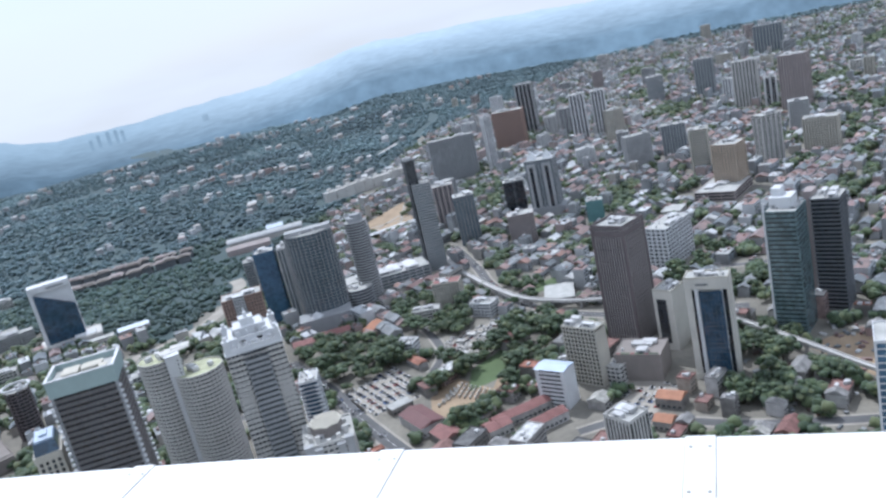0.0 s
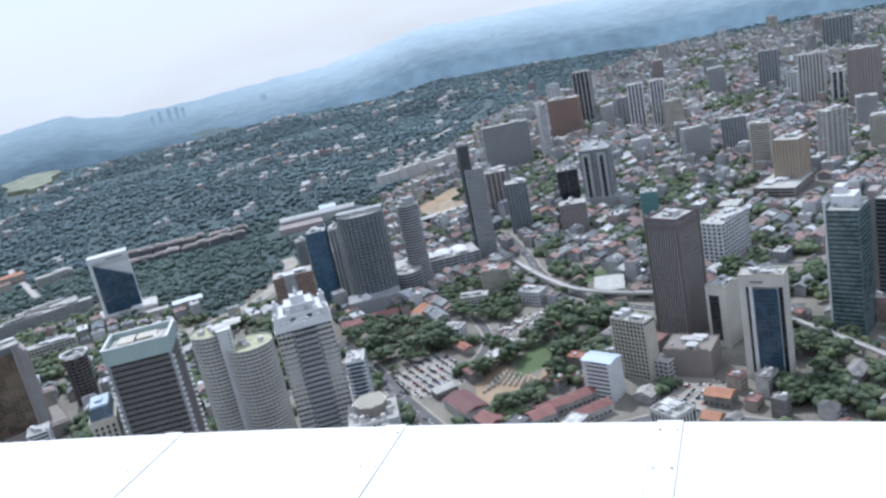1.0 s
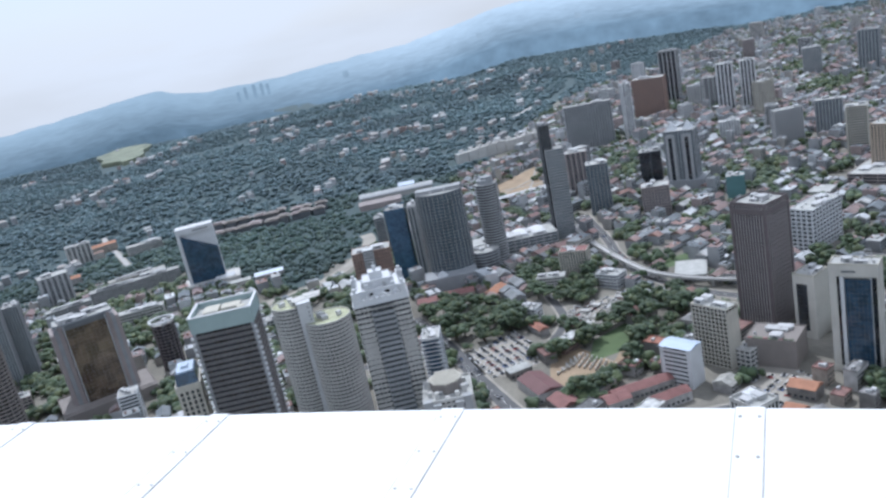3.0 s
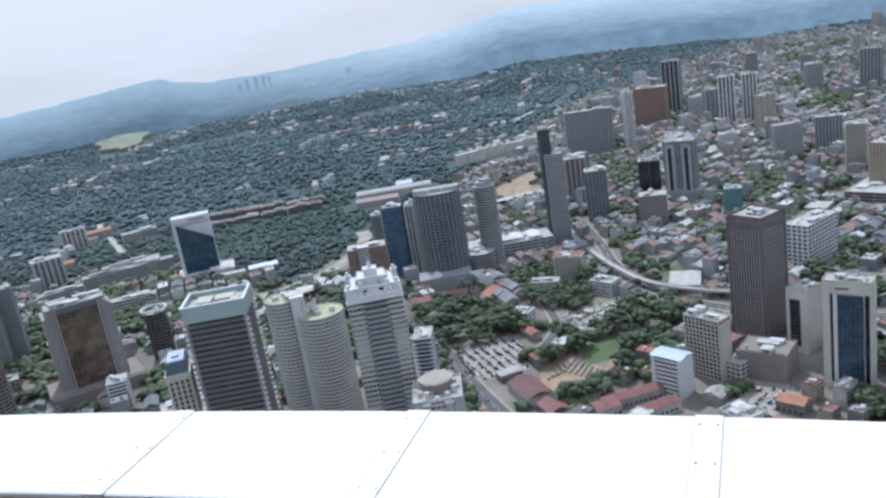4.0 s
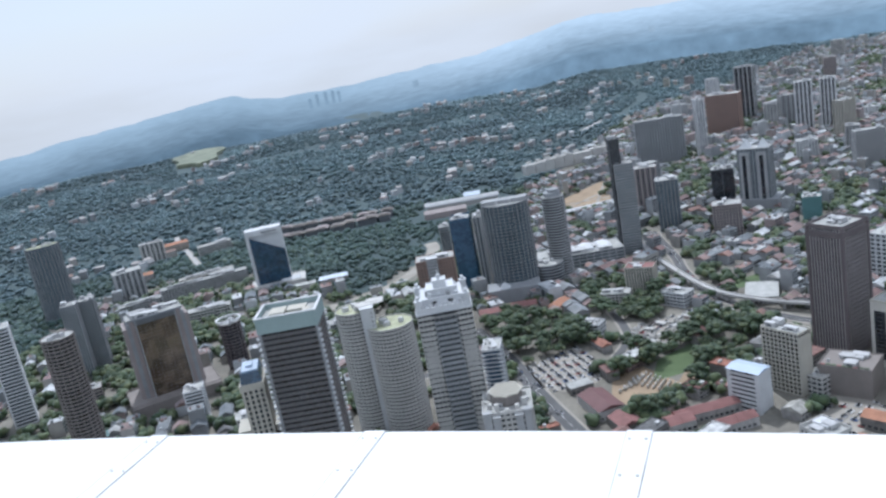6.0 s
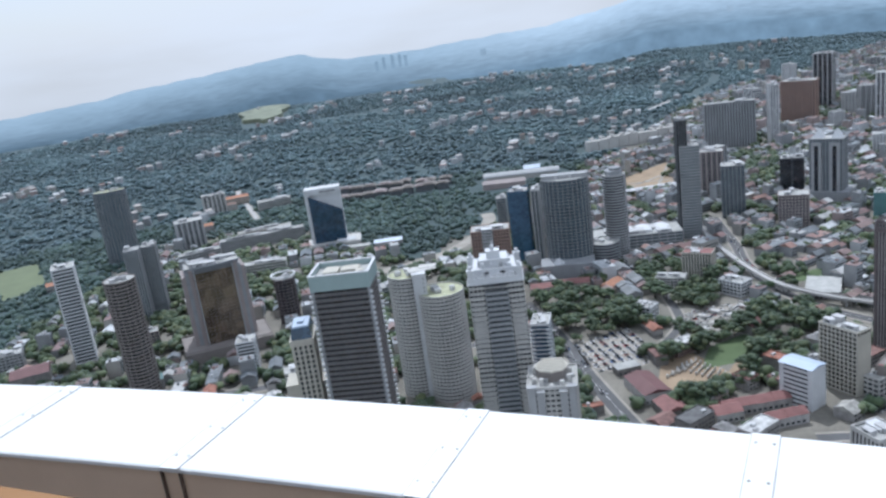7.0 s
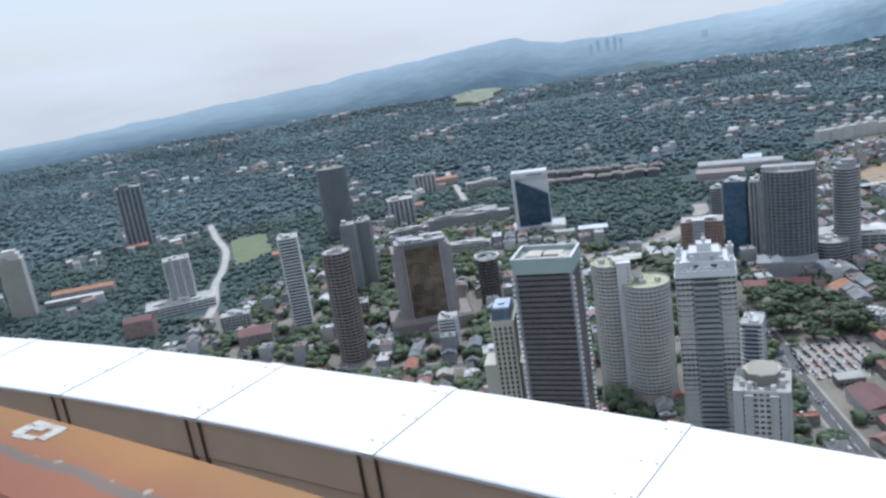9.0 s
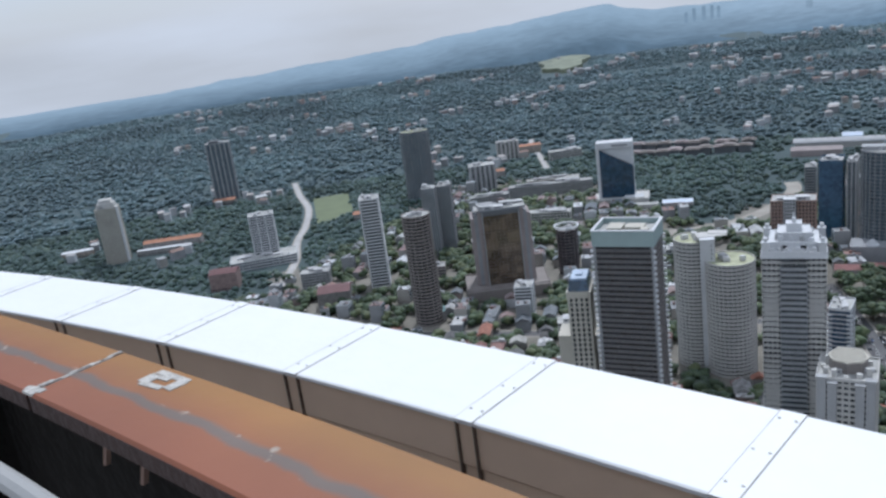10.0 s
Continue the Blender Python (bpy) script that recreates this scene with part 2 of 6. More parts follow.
M = {
    "white": surface("white_paint", (0.62, 0.63, 0.64), 0.75, 0.14, 0.08, 1.2, 0.1, 0.25),
    "offwhite": surface("offwhite_render", (0.52, 0.51, 0.485), 0.8, 0.2, 0.06, 1.0, 0.1, 0.3),
    "grey": surface("grey_concrete", (0.3, 0.31, 0.32), 0.85, 0.22, 0.08, 1.0, 0.15, 0.3),
    "lgrey": surface("light_concrete", (0.38, 0.385, 0.39), 0.85, 0.2, 0.08, 1.0, 0.15, 0.3),
    "dgrey": surface("dark_panel", (0.13, 0.14, 0.15), 0.6, 0.25, 0.1, 1.0, 0.1, 0.2),
    "brown": surface("brown_stone", (0.15, 0.128, 0.13), 0.6, 0.2, 0.1, 1.0, 0.1, 0.2),
    "mauve": surface("mauve_rib", (0.36, 0.33, 0.325), 0.7, 0.12, 0.1, 1.0, 0.1, 0.2),
    "cream": surface("cream_stone", (0.56, 0.54, 0.49), 0.75, 0.15, 0.07, 1.0, 0.1, 0.3),
    "umber": surface("umber_wall", (0.24, 0.215, 0.2), 0.8, 0.2, 0.07, 1.0, 0.1, 0.3),
    "beige": surface("beige_render", (0.5, 0.475, 0.41), 0.8, 0.18, 0.07, 1.0, 0.1, 0.3),
    "tan": surface("tan_render", (0.42, 0.345, 0.27), 0.8, 0.18, 0.07, 1.0, 0.1, 0.3),
    "pinkish": surface("pinkish_render", (0.33, 0.285, 0.275), 0.8, 0.18, 0.07, 1.0, 0.1, 0.3),
    "terracotta": surface("terracotta_panel", (0.29, 0.2, 0.165), 0.8, 0.18, 0.07, 1.0, 0.1, 0.3),
    "green_panel": surface("pale_green_panel", (0.33, 0.42, 0.415), 0.55, 0.12, 0.1, 1.0, 0.05, 0.2),
    "blue_roof": surface("blue_sheet_roof", (0.45, 0.53, 0.64), 0.5, 0.15, 0.1, 1.5, 0.2),
    "teal": surface("teal_sheet", (0.12, 0.235, 0.24), 0.6, 0.2, 0.1, 1.5, 0.2),
    "deck": surface("roof_deck", (0.42, 0.42, 0.4), 0.9, 0.35, 0.12, 0.9, 0.3),
    "moss": surface("mossy_roof", (0.4, 0.41, 0.28), 0.9, 0.55, 0.15, 0.9, 0.3),
    "machine": surface("plant_sheet", (0.5, 0.5, 0.5), 0.6, 0.3, 0.3, 2.0, 0.2, objvar=0.5),
    "maroon": surface("maroon_sheet", (0.15, 0.075, 0.075), 0.7, 0.2, 0.1, 1.5, 0.2),
    "orange_tile": surface("orange_roof_tile", (0.4, 0.2, 0.125), 0.8, 0.25, 0.2, 2.5, 0.4),
    "red_tile": surface("red_roof_tile", (0.25, 0.125, 0.115), 0.8, 0.3, 0.15, 2.5, 0.4),
    "glass": glazing("tinted_glass", (0.035, 0.045, 0.055)),
    "glass_blue": glazing("blue_glass", (0.03, 0.065, 0.11), 0.12, 0.75, 0.45),
    "glass_bright": glazing("bright_blue_glass", (0.06, 0.125, 0.2), 0.15, 0.8, 0.3),
    "glass_steel": glazing("steel_blue_glass", (0.07, 0.1, 0.12), 0.16, 0.7, 0.35),
    "glass_green": glazing("green_glass", (0.12, 0.175, 0.185), 0.22, 0.8, 0.4),
    "glass_dark": glazing("dark_glass", (0.018, 0.022, 0.03), 0.1, 0.7),
    "glass_gold": glazing("gold_mirror_glass", (0.2, 0.155, 0.11), 0.12, 0.8, 0.7, 0.12, 0.5),
    "asphalt": surface("asphalt", (0.12, 0.12, 0.122), 0.9, 0.3, 0.05, 1.0, 0.1),
    "paving": surface("pale_paving", (0.34, 0.315, 0.275), 0.9, 0.25, 0.05, 0.8, 0.1),
    "viaduct": surface("viaduct_concrete", (0.42, 0.41, 0.4), 0.9, 0.2, 0.05, 0.8, 0.1, 0.2),
    "line": surface("road_marking", (0.7, 0.7, 0.68), 0.8, 0.2, 0.3, 3.0, 0.0),
    "soil": surface("bare_soil", (0.33, 0.25, 0.17), 0.95, 0.35, 0.06, 0.6, 0.4),
    "grass": surface("lawn", (0.1, 0.14, 0.06), 0.95, 0.35, 0.05, 0.7, 0.4, sheen=0.1),
    "pitch": surface("pale_pitch", (0.15, 0.175, 0.09), 0.95, 0.2, 0.03, 0.5, 0.2, sheen=0.1),
    "bark": surface("bark", (0.09, 0.07, 0.05), 0.95, 0.3, 1.0, 5.0, 0.5),
    "leaf": ramp_surface("foliage", [(0, (0.042, 0.066, 0.032)), (0.35, (0.06, 0.088, 0.042)), (0.7, (0.085, 0.112, 0.052)), (0.93, (0.12, 0.14, 0.065))], 0.75, "soft", 0.05, 0.4, 0.15, 0.35, 0.6, 0.9),
    # blued a little towards the hazed distant canopy
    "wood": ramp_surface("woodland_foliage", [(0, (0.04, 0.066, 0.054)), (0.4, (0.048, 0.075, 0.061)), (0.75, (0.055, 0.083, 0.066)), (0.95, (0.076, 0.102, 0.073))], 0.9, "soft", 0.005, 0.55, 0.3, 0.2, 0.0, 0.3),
    "clearing": surface("pale_clearing", (0.19, 0.205, 0.14), 0.95, 0.75, 0.02, 0.1, 0.2, sheen=0.1),
    # bluer, paler copy of the woodland foliage with distance haze put in
    "wood_far": ramp_surface("hazed_canopy", [(0, (0.048, 0.078, 0.08)), (0.4, (0.055, 0.086, 0.088)), (0.75, (0.061, 0.094, 0.094)), (0.95, (0.078, 0.106, 0.098))], 0.95, "soft", 0.0028, 0.6, 0.6, 0.15, 0.0, 0.3),
    "urban": surface("urban_ground", (0.2, 0.185, 0.155), 0.95, 0.55, 0.02, 0.25, 0.3, sheen=0.08),
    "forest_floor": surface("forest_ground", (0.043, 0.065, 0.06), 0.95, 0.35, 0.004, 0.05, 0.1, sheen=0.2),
    "house_wall": ramp_surface("house_walls", [(0, (0.3, 0.29, 0.28)), (0.3, (0.46, 0.45, 0.44)), (0.45, (0.2, 0.19, 0.18)), (0.75, (0.34, 0.3, 0.26)), (0.9, (0.27, 0.2, 0.185))], 0.85, "object", 0.2, 0.25),
    # paler, bluer copy of the house walls, haze put into the colour
    "house_wall_far": ramp_surface("hazed_house_walls", [(0, (0.32, 0.325, 0.33)), (0.3, (0.48, 0.49, 0.5)), (0.45, (0.25, 0.255, 0.26)), (0.75, (0.36, 0.34, 0.31)), (0.9, (0.31, 0.25, 0.235))], 0.85, "island", 0.05, 0.25, 0.4),
    "house_roof": ramp_surface("house_roofs", [(0, (0.24, 0.235, 0.23)), (0.2, (0.19, 0.1, 0.09)), (0.36, (0.5, 0.5, 0.49)), (0.45, (0.22, 0.13, 0.115)), (0.62, (0.13, 0.13, 0.13)), (0.82, (0.3, 0.14, 0.1)), (0.88, (0.38, 0.37, 0.34))], 0.8, "object", 0.25, 0.4, 0.0, 0.4, 0.3, 1.5),
    # greyer copy of the house roofs, its blue sheen standing in for haze
    "house_roof_far": ramp_surface("hazed_house_roofs", [(0, (0.22, 0.22, 0.22)), (0.22, (0.2, 0.115, 0.1)), (0.38, (0.52, 0.52, 0.52)), (0.48, (0.23, 0.15, 0.13)), (0.66, (0.14, 0.145, 0.15)), (0.84, (0.27, 0.15, 0.115)), (0.91, (0.42, 0.41, 0.39))], 0.8, "island", 0.08, 0.35, 0.35),
    "car": ramp_surface("car_paint", [(0, (0.7, 0.7, 0.7)), (0.4, (0.45, 0.46, 0.48)), (0.6, (0.06, 0.06, 0.065)), (0.75, (0.16, 0.17, 0.2)), (0.86, (0.3, 0.05, 0.05)), (0.93, (0.07, 0.13, 0.3))], 0.3, "object", 0.5, 0.05, 0.0, 0.6),
    "cap": surface("white_coated_metal", (0.82, 0.83, 0.83), 0.42, 0.05, 1.5, 14.0, 0.02),
    # beige warmed with light bounced off the brown beam, put into the colour
    "fascia": surface("dusty_beige_bounce_metal", (0.74, 0.575, 0.43), 0.6, 0.12, 1.2, 9.0, 0.04, 0.3),
    "dirt": surface("rust_stain", (0.12, 0.085, 0.065), 0.9, 0.5, 6.0, 30.0, 0.2),
    "caulk": surface("white_sealant", (0.5, 0.48, 0.44), 0.8, 0.2, 8.0, 40.0, 0.3),
    "screw": surface("screw_steel", (0.4, 0.39, 0.37), 0.5, 0.3, 8.0, 40.0, 0.0, metal=0.6),
    # near-black: shade of the gap under the beam put into the colour
    "gutter": surface("beam_gap_shade", (0.012, 0.011, 0.01), 0.95, 0.3, 2.0, 15.0, 0.2, spec=0.1),
    # brown lightened to bounce light onto the fascia
    "trough": surface("bounce_trough", (0.2, 0.16, 0.13), 0.9, 0.4, 3.0, 20.0, 0.2),
    # oxide brown darkened with the shade on the beam's near edge
    "lip": surface("shaded_oxide_edge", (0.045, 0.026, 0.022), 0.7, 0.4, 4.0, 30.0, 0.2),
    "bracket": surface("rusty_bracket", (0.2, 0.13, 0.1), 0.8, 0.4, 8.0, 40.0, 0.2),
    "joint": surface("grimy_joint", (0.5, 0.48, 0.46), 0.9, 0.5, 9.0, 45.0, 0.0),
    "villa_roof": ramp_surface("villa_roofs", [(0, (0.6, 0.6, 0.59)), (0.28, (0.4, 0.39, 0.38)), (0.5, (0.5, 0.46, 0.43)), (0.68, (0.28, 0.19, 0.16)), (0.82, (0.33, 0.33, 0.33))], 0.8, "island", 0.08, 0.25, 0.1),
    "rail": surface("painted_rail", (0.36, 0.36, 0.35), 0.5, 0.1, 2.0, 12.0, 0.05),
}


def beam_material():
    """Rust-brown oxide paint with a grey worn strip running along the middle of the ring beam."""
    m, n, l, b = nodes_of("oxide_painted_steel")
    geo = n.new("ShaderNodeNewGeometry")
    sx = n.new("ShaderNodeSeparateXYZ")
    l.new(geo.outputs["Position"], sx.inputs["Vector"])
    xy = n.new("ShaderNodeCombineXYZ")
    l.new(sx.outputs["X"], xy.inputs["X"])
    l.new(sx.outputs["Y"], xy.inputs["Y"])
    ln = n.new("ShaderNodeVectorMath")
    ln.operation = "LENGTH"
    l.new(xy.outputs["Vector"], ln.inputs[0])
    no = n.new("ShaderNodeTexNoise")
    no.inputs["Scale"].default_value, no.inputs["Detail"].default_value = 7.0, 6
    l.new(geo.outputs["Position"], no.inputs["Vector"])
    ad = n.new("ShaderNodeMath")
    ad.operation = "MULTIPLY_ADD"
    ad.inputs[1].default_value = 0.045
    l.new(no.outputs["Fac"], ad.inputs[0])
    l.new(ln.outputs["Value"], ad.inputs[2])
    r = n.new("ShaderNodeValToRGB")
    mr = n.new("ShaderNodeMapRange")
    mr.inputs["From Min"].default_value, mr.inputs["From Max"].default_value = BEAM_IN, BEAM_OUT
    l.new(ad.outputs["Value"], mr.inputs["Value"])
    l.new(mr.outputs["Result"], r.inputs["Fac"])
    els = r.color_ramp.elements
    els.new(0.4), els.new(0.6), els.new(0.68), els.new(0.78)
    for e, (p, c) in zip(els, [(0, (0.24, 0.078, 0.038)), (0.5, (0.25, 0.088, 0.038)), (0.55, (0.15, 0.11, 0.09)), (0.61, (0.15, 0.115, 0.095)), (0.67, (0.26, 0.1, 0.036)), (1, (0.29, 0.135, 0.034))]):
        e.position, e.color = p, (*c, 1)
    n2 = n.new("ShaderNodeTexNoise")
    n2.inputs["Scale"].default_value, n2.inputs["Detail"].default_value = 2.2, 8
    l.new(geo.outputs["Position"], n2.inputs["Vector"])
    m2 = n.new("ShaderNodeMapRange")
    m2.inputs["From Min"].default_value, m2.inputs["From Max"].default_value, m2.inputs["To Min"].default_value, m2.inputs["To Max"].default_value = 0.3, 0.7, 0.78, 1.18
    l.new(n2.outputs["Fac"], m2.inputs["Value"])
    mul = n.new("ShaderNodeVectorMath")
    mul.operation = "SCALE"
    l.new(r.outputs["Color"], mul.inputs[0])
    l.new(m2.outputs["Result"], mul.inputs["Scale"])
    l.new(mul.outputs["Vector"], b.inputs["Base Color"])
    fl = n.new("ShaderNodeTexNoise")
    fl.inputs["Scale"].default_value, fl.inputs["Detail"].default_value = 26.0, 5
    l.new(geo.outputs["Position"], fl.inputs["Vector"])
    band = n.new("ShaderNodeValToRGB")
    be = band.color_ramp.elements
    be.new(0.5), be.new(0.7)
    for e, (p, k) in zip(be, [(0.42, 0.0), (0.49, 0.16), (0.66, 0.2), (0.76, 0.0)]):
        e.position, e.color = p, (k, k, k, 1)
    l.new(mr.outputs["Result"], band.inputs["Fac"])
    fa = n.new("ShaderNodeMath")
    l.new(fl.outputs["Fac"], fa.inputs[0])
    l.new(band.outputs["Color"], fa.inputs[1])
    ft = n.new("ShaderNodeMapRange")
    ft.inputs["From Min"].default_value, ft.inputs["From Max"].default_value = 0.84, 0.9
    l.new(fa.outputs["Value"], ft.inputs["Value"])
    chip = n.new("ShaderNodeMix")
    chip.data_type = "RGBA"
    chip.inputs["B"].default_value = (0.36, 0.3, 0.24, 1)
    l.new(ft.outputs["Result"], chip.inputs["Factor"])
    l.new(mul.outputs["Vector"], chip.inputs["A"])
    l.new(chip.outputs["Result"], b.inputs["Base Color"])
    b.inputs["Roughness"].default_value = 0.6
    bp = n.new("ShaderNodeBump")
    bp.inputs["Strength"].default_value, bp.inputs["Distance"].default_value = 0.25, 0.01
    l.new(no.outputs["Fac"], bp.inputs["Height"])
    l.new(bp.outputs["Normal"], b.inputs["Normal"])
    return m


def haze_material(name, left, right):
    """Far wooded hills with blue haze put into their glow: a backdrop, mottled near its foot, paler with distance and
    towards the mountain.
    """
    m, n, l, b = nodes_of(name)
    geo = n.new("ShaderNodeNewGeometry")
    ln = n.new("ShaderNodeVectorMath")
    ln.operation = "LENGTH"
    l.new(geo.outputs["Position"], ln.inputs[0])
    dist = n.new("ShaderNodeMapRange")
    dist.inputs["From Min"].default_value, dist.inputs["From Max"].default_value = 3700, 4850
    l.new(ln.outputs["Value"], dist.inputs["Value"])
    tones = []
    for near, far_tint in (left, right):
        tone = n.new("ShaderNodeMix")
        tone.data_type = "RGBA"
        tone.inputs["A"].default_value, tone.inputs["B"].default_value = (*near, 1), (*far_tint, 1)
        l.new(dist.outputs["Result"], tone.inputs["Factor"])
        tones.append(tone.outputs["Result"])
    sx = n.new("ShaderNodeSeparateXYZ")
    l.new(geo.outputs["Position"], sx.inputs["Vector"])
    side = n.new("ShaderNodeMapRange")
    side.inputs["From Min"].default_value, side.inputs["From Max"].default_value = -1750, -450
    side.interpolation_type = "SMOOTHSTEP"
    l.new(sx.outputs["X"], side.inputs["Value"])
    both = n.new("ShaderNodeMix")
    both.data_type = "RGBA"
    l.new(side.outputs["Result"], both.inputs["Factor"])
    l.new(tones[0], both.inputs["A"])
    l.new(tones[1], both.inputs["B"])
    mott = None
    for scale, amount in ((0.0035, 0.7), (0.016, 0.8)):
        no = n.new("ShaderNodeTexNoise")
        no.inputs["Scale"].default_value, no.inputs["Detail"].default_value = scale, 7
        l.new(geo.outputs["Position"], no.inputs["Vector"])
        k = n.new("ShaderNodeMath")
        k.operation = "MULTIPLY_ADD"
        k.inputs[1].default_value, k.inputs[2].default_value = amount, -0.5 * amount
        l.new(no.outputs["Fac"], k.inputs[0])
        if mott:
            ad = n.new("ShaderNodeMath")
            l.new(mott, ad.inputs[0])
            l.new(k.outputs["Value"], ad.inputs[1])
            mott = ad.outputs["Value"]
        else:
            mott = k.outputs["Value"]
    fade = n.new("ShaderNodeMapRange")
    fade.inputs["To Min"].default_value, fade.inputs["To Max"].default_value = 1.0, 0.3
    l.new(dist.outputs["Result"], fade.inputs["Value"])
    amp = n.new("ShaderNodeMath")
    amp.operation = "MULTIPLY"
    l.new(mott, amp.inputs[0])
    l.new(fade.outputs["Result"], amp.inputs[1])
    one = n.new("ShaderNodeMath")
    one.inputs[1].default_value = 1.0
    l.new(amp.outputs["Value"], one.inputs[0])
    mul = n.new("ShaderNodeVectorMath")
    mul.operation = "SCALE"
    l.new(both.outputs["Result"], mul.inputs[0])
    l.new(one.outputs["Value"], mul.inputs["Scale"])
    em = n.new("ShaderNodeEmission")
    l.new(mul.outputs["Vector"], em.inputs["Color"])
    l.new(em.outputs["Emission"], n["Material Output"].inputs["Surface"])
    return m


# ---- geometry helpers ----


def fast_mesh(name, verts, faces, smooth=False):
    me = bpy.data.meshes.new(name)
    me.from_pydata(verts, [], faces)
    if smooth:
        me.shade_smooth()
    me.update()
    return me


def big_mesh(name, verts, tris, smooth=False):
    """A mesh from numpy arrays of vertices and triangles."""
    me = bpy.data.meshes.new(name)
    me.vertices.add(len(verts))
    me.vertices.foreach_set("co", np.asarray(verts, np.float32).ravel())
    me.loops.add(len(tris) * 3)
    me.loops.foreach_set("vertex_index", np.asarray(tris, np.int32).ravel())
    me.polygons.add(len(tris))
    me.polygons.foreach_set("loop_start", np.arange(0, len(tris) * 3, 3, dtype=np.int32))
    me.polygons.foreach_set("loop_total", np.full(len(tris), 3, np.int32))
    me.update(calc_edges=True)
    if smooth:
        me.shade_smooth()
    return me


class Bulk:
    """Collects simple solids into one mesh."""

    def __init__(self):
        self.v, self.f = [], []

    def solid(self, ring0, ring1):
        """A prism between two rings of the same count, capped."""
        k, n = len(self.v), len(ring0)
        self.v += list(ring0) + list(ring1)
        self.f += [tuple(k + i for i in reversed(range(n))), tuple(k + n + i for i in range(n))]
        self.f += [(k + i, k + (i + 1) % n, k + n + (i + 1) % n, k + n + i) for i in range(n)]
        return self

    def box(self, cx, cy, z0, sx, sy, sz, yaw=0.0, top=1.0):
        c, s = math.cos(yaw), math.sin(yaw)
        q = [(-sx / 2, -sy / 2), (sx / 2, -sy / 2), (sx / 2, sy / 2), (-sx / 2, sy / 2)]
        lo = [(cx + c * a - s * b, cy + s * a + c * b, z0) for a, b in q]
        hi = [(cx + (c * a - s * b) * top, cy + (s * a + c * b) * top, z0 + sz) for a, b in q]
        return self.solid(lo, hi)

    def cyl(self, cx, cy, z0, r, h, n=24, r1=None, ry=None):
        r1 = r if r1 is None else r1
        e = 1 if ry is None else ry / r
        a = [2 * math.pi * i / n for i in range(n)]
        return self.solid([(cx + r * math.cos(t), cy + e * r * math.sin(t), z0) for t in a], [(cx + r1 * math.cos(t), cy + e * r1 * math.sin(t), z0 + h) for t in a])

    def gable(self, cx, cy, z0, sx, sy, sz, yaw=0.0, over=0.4, hip=0.0):
        """A pitched roof with its ridge along x."""
        c, s = math.cos(yaw), math.sin(yaw)
        a, b = sx / 2 + over, sy / 2 + over
        p = [(-a, -b, 0), (a, -b, 0), (a, b, 0), (-a, b, 0), (-a + hip, 0, sz), (a - hip, 0, sz)]
        k = len(self.v)
        self.v += [(cx + c * x - s * y, cy + s * x + c * y, z0 + z) for x, y, z in p]
        self.f += [(k, k + 1, k + 5, k + 4), (k + 2, k + 3, k + 4, k + 5), (k + 1, k + 2, k + 5), (k + 3, k, k + 4), (k + 3, k + 2, k + 1, k)]
        return self

    def rim(self, sx, sy, z0, hgt, t):
        """Four butted walls round a rectangle."""
        self.box(0, -sy / 2 + t / 2, z0, sx, t, hgt)
        self.box(0, sy / 2 - t / 2, z0, sx, t, hgt)
        self.box(-sx / 2 + t / 2, 0, z0, t, sy - 2 * t, hgt)
        return self.box(sx / 2 - t / 2, 0, z0, t, sy - 2 * t, hgt)

    def mesh(self, name, smooth=False):
        return fast_mesh(name, self.v, self.f, smooth)


def part(name, me, material, parent, label="", at=(0, 0, 0), rz=0.0, kind=""):
    """Links a mesh (or Bulk) as one part of a thing."""
    if isinstance(me, Bulk):
        me = me.mesh(name)
    if not me.materials:
        me.materials.append(material)
    ob = new(name, me)
    ob.parent = parent
    ob.location, ob.rotation_euler = at, (0, 0, rz)
    return tagged(ob, label, kind=kind)


def thing(name, x, y, z, yaw, label, category, group=""):
    ob = new(name)
    ob.location, ob.rotation_euler = (x, y, z), (0, 0, radians(yaw))
    return tagged(ob, label, category, group)


FOOT = []          # footprints taken by named buildings: x, y, radius


def taken(x, y, r):
    return any((x - a) ** 2 + (y - b) ** 2 < (r + c) ** 2 for a, b, c in FOOT)


def storeys(o, w, d, z0, z1, wall, glass, pitch=3.5, band=1.2, bay=4.0, pier=0.7, proud=0.35, single=True, names=("spandrel", "pier"), rib=None):
    """Glazed core with a spandrel at every storey and piers at every bay, all standing proud of the glass."""
    h = z1 - z0
    part("glazing", Bulk().box(0, 0, z0, w - 2 * proud, d - 2 * proud, h - 0.05), glass, o)
    n = max(1, round(h / pitch))
    dz = h / n
    grid = Bulk()
    if band > 0:
        me = Bulk().box(0, 0, 0, w - 0.36, d - 0.36, band).mesh(names[0]) if single else None
        for i in range(n):
            if single:
                part(names[0], me, wall, o, at=(0, 0, z0 + i * dz))
            else:
                grid.box(0, 0, z0 + i * dz, w - 0.36, d - 0.36, band)
    if pier > 0:
        kx, ky = max(1, round(w / bay)), max(1, round(d / bay))
        along = [(-w / 2 + pier / 2 + i * (w - pier) / kx, s * (d / 2 - 0.3)) for i in range(kx + 1) for s in (-1, 1)]
        aside = [(s * (w / 2 - 0.3), -d / 2 + pier / 2 + i * (d - pier) / ky) for i in range(1, ky) for s in (-1, 1)]
        for spots, sx, sy in ((along, pier, 0.66), (aside, 0.66, pier)):
            me = Bulk().box(0, 0, 0, sx, sy, h).mesh(names[1]) if single else None
            for x, y in spots:
                if single:
                    part(names[1], me, rib or wall, o, at=(x, y, z0))
                else:
                    grid.box(x, y, z0, sx, sy, h)
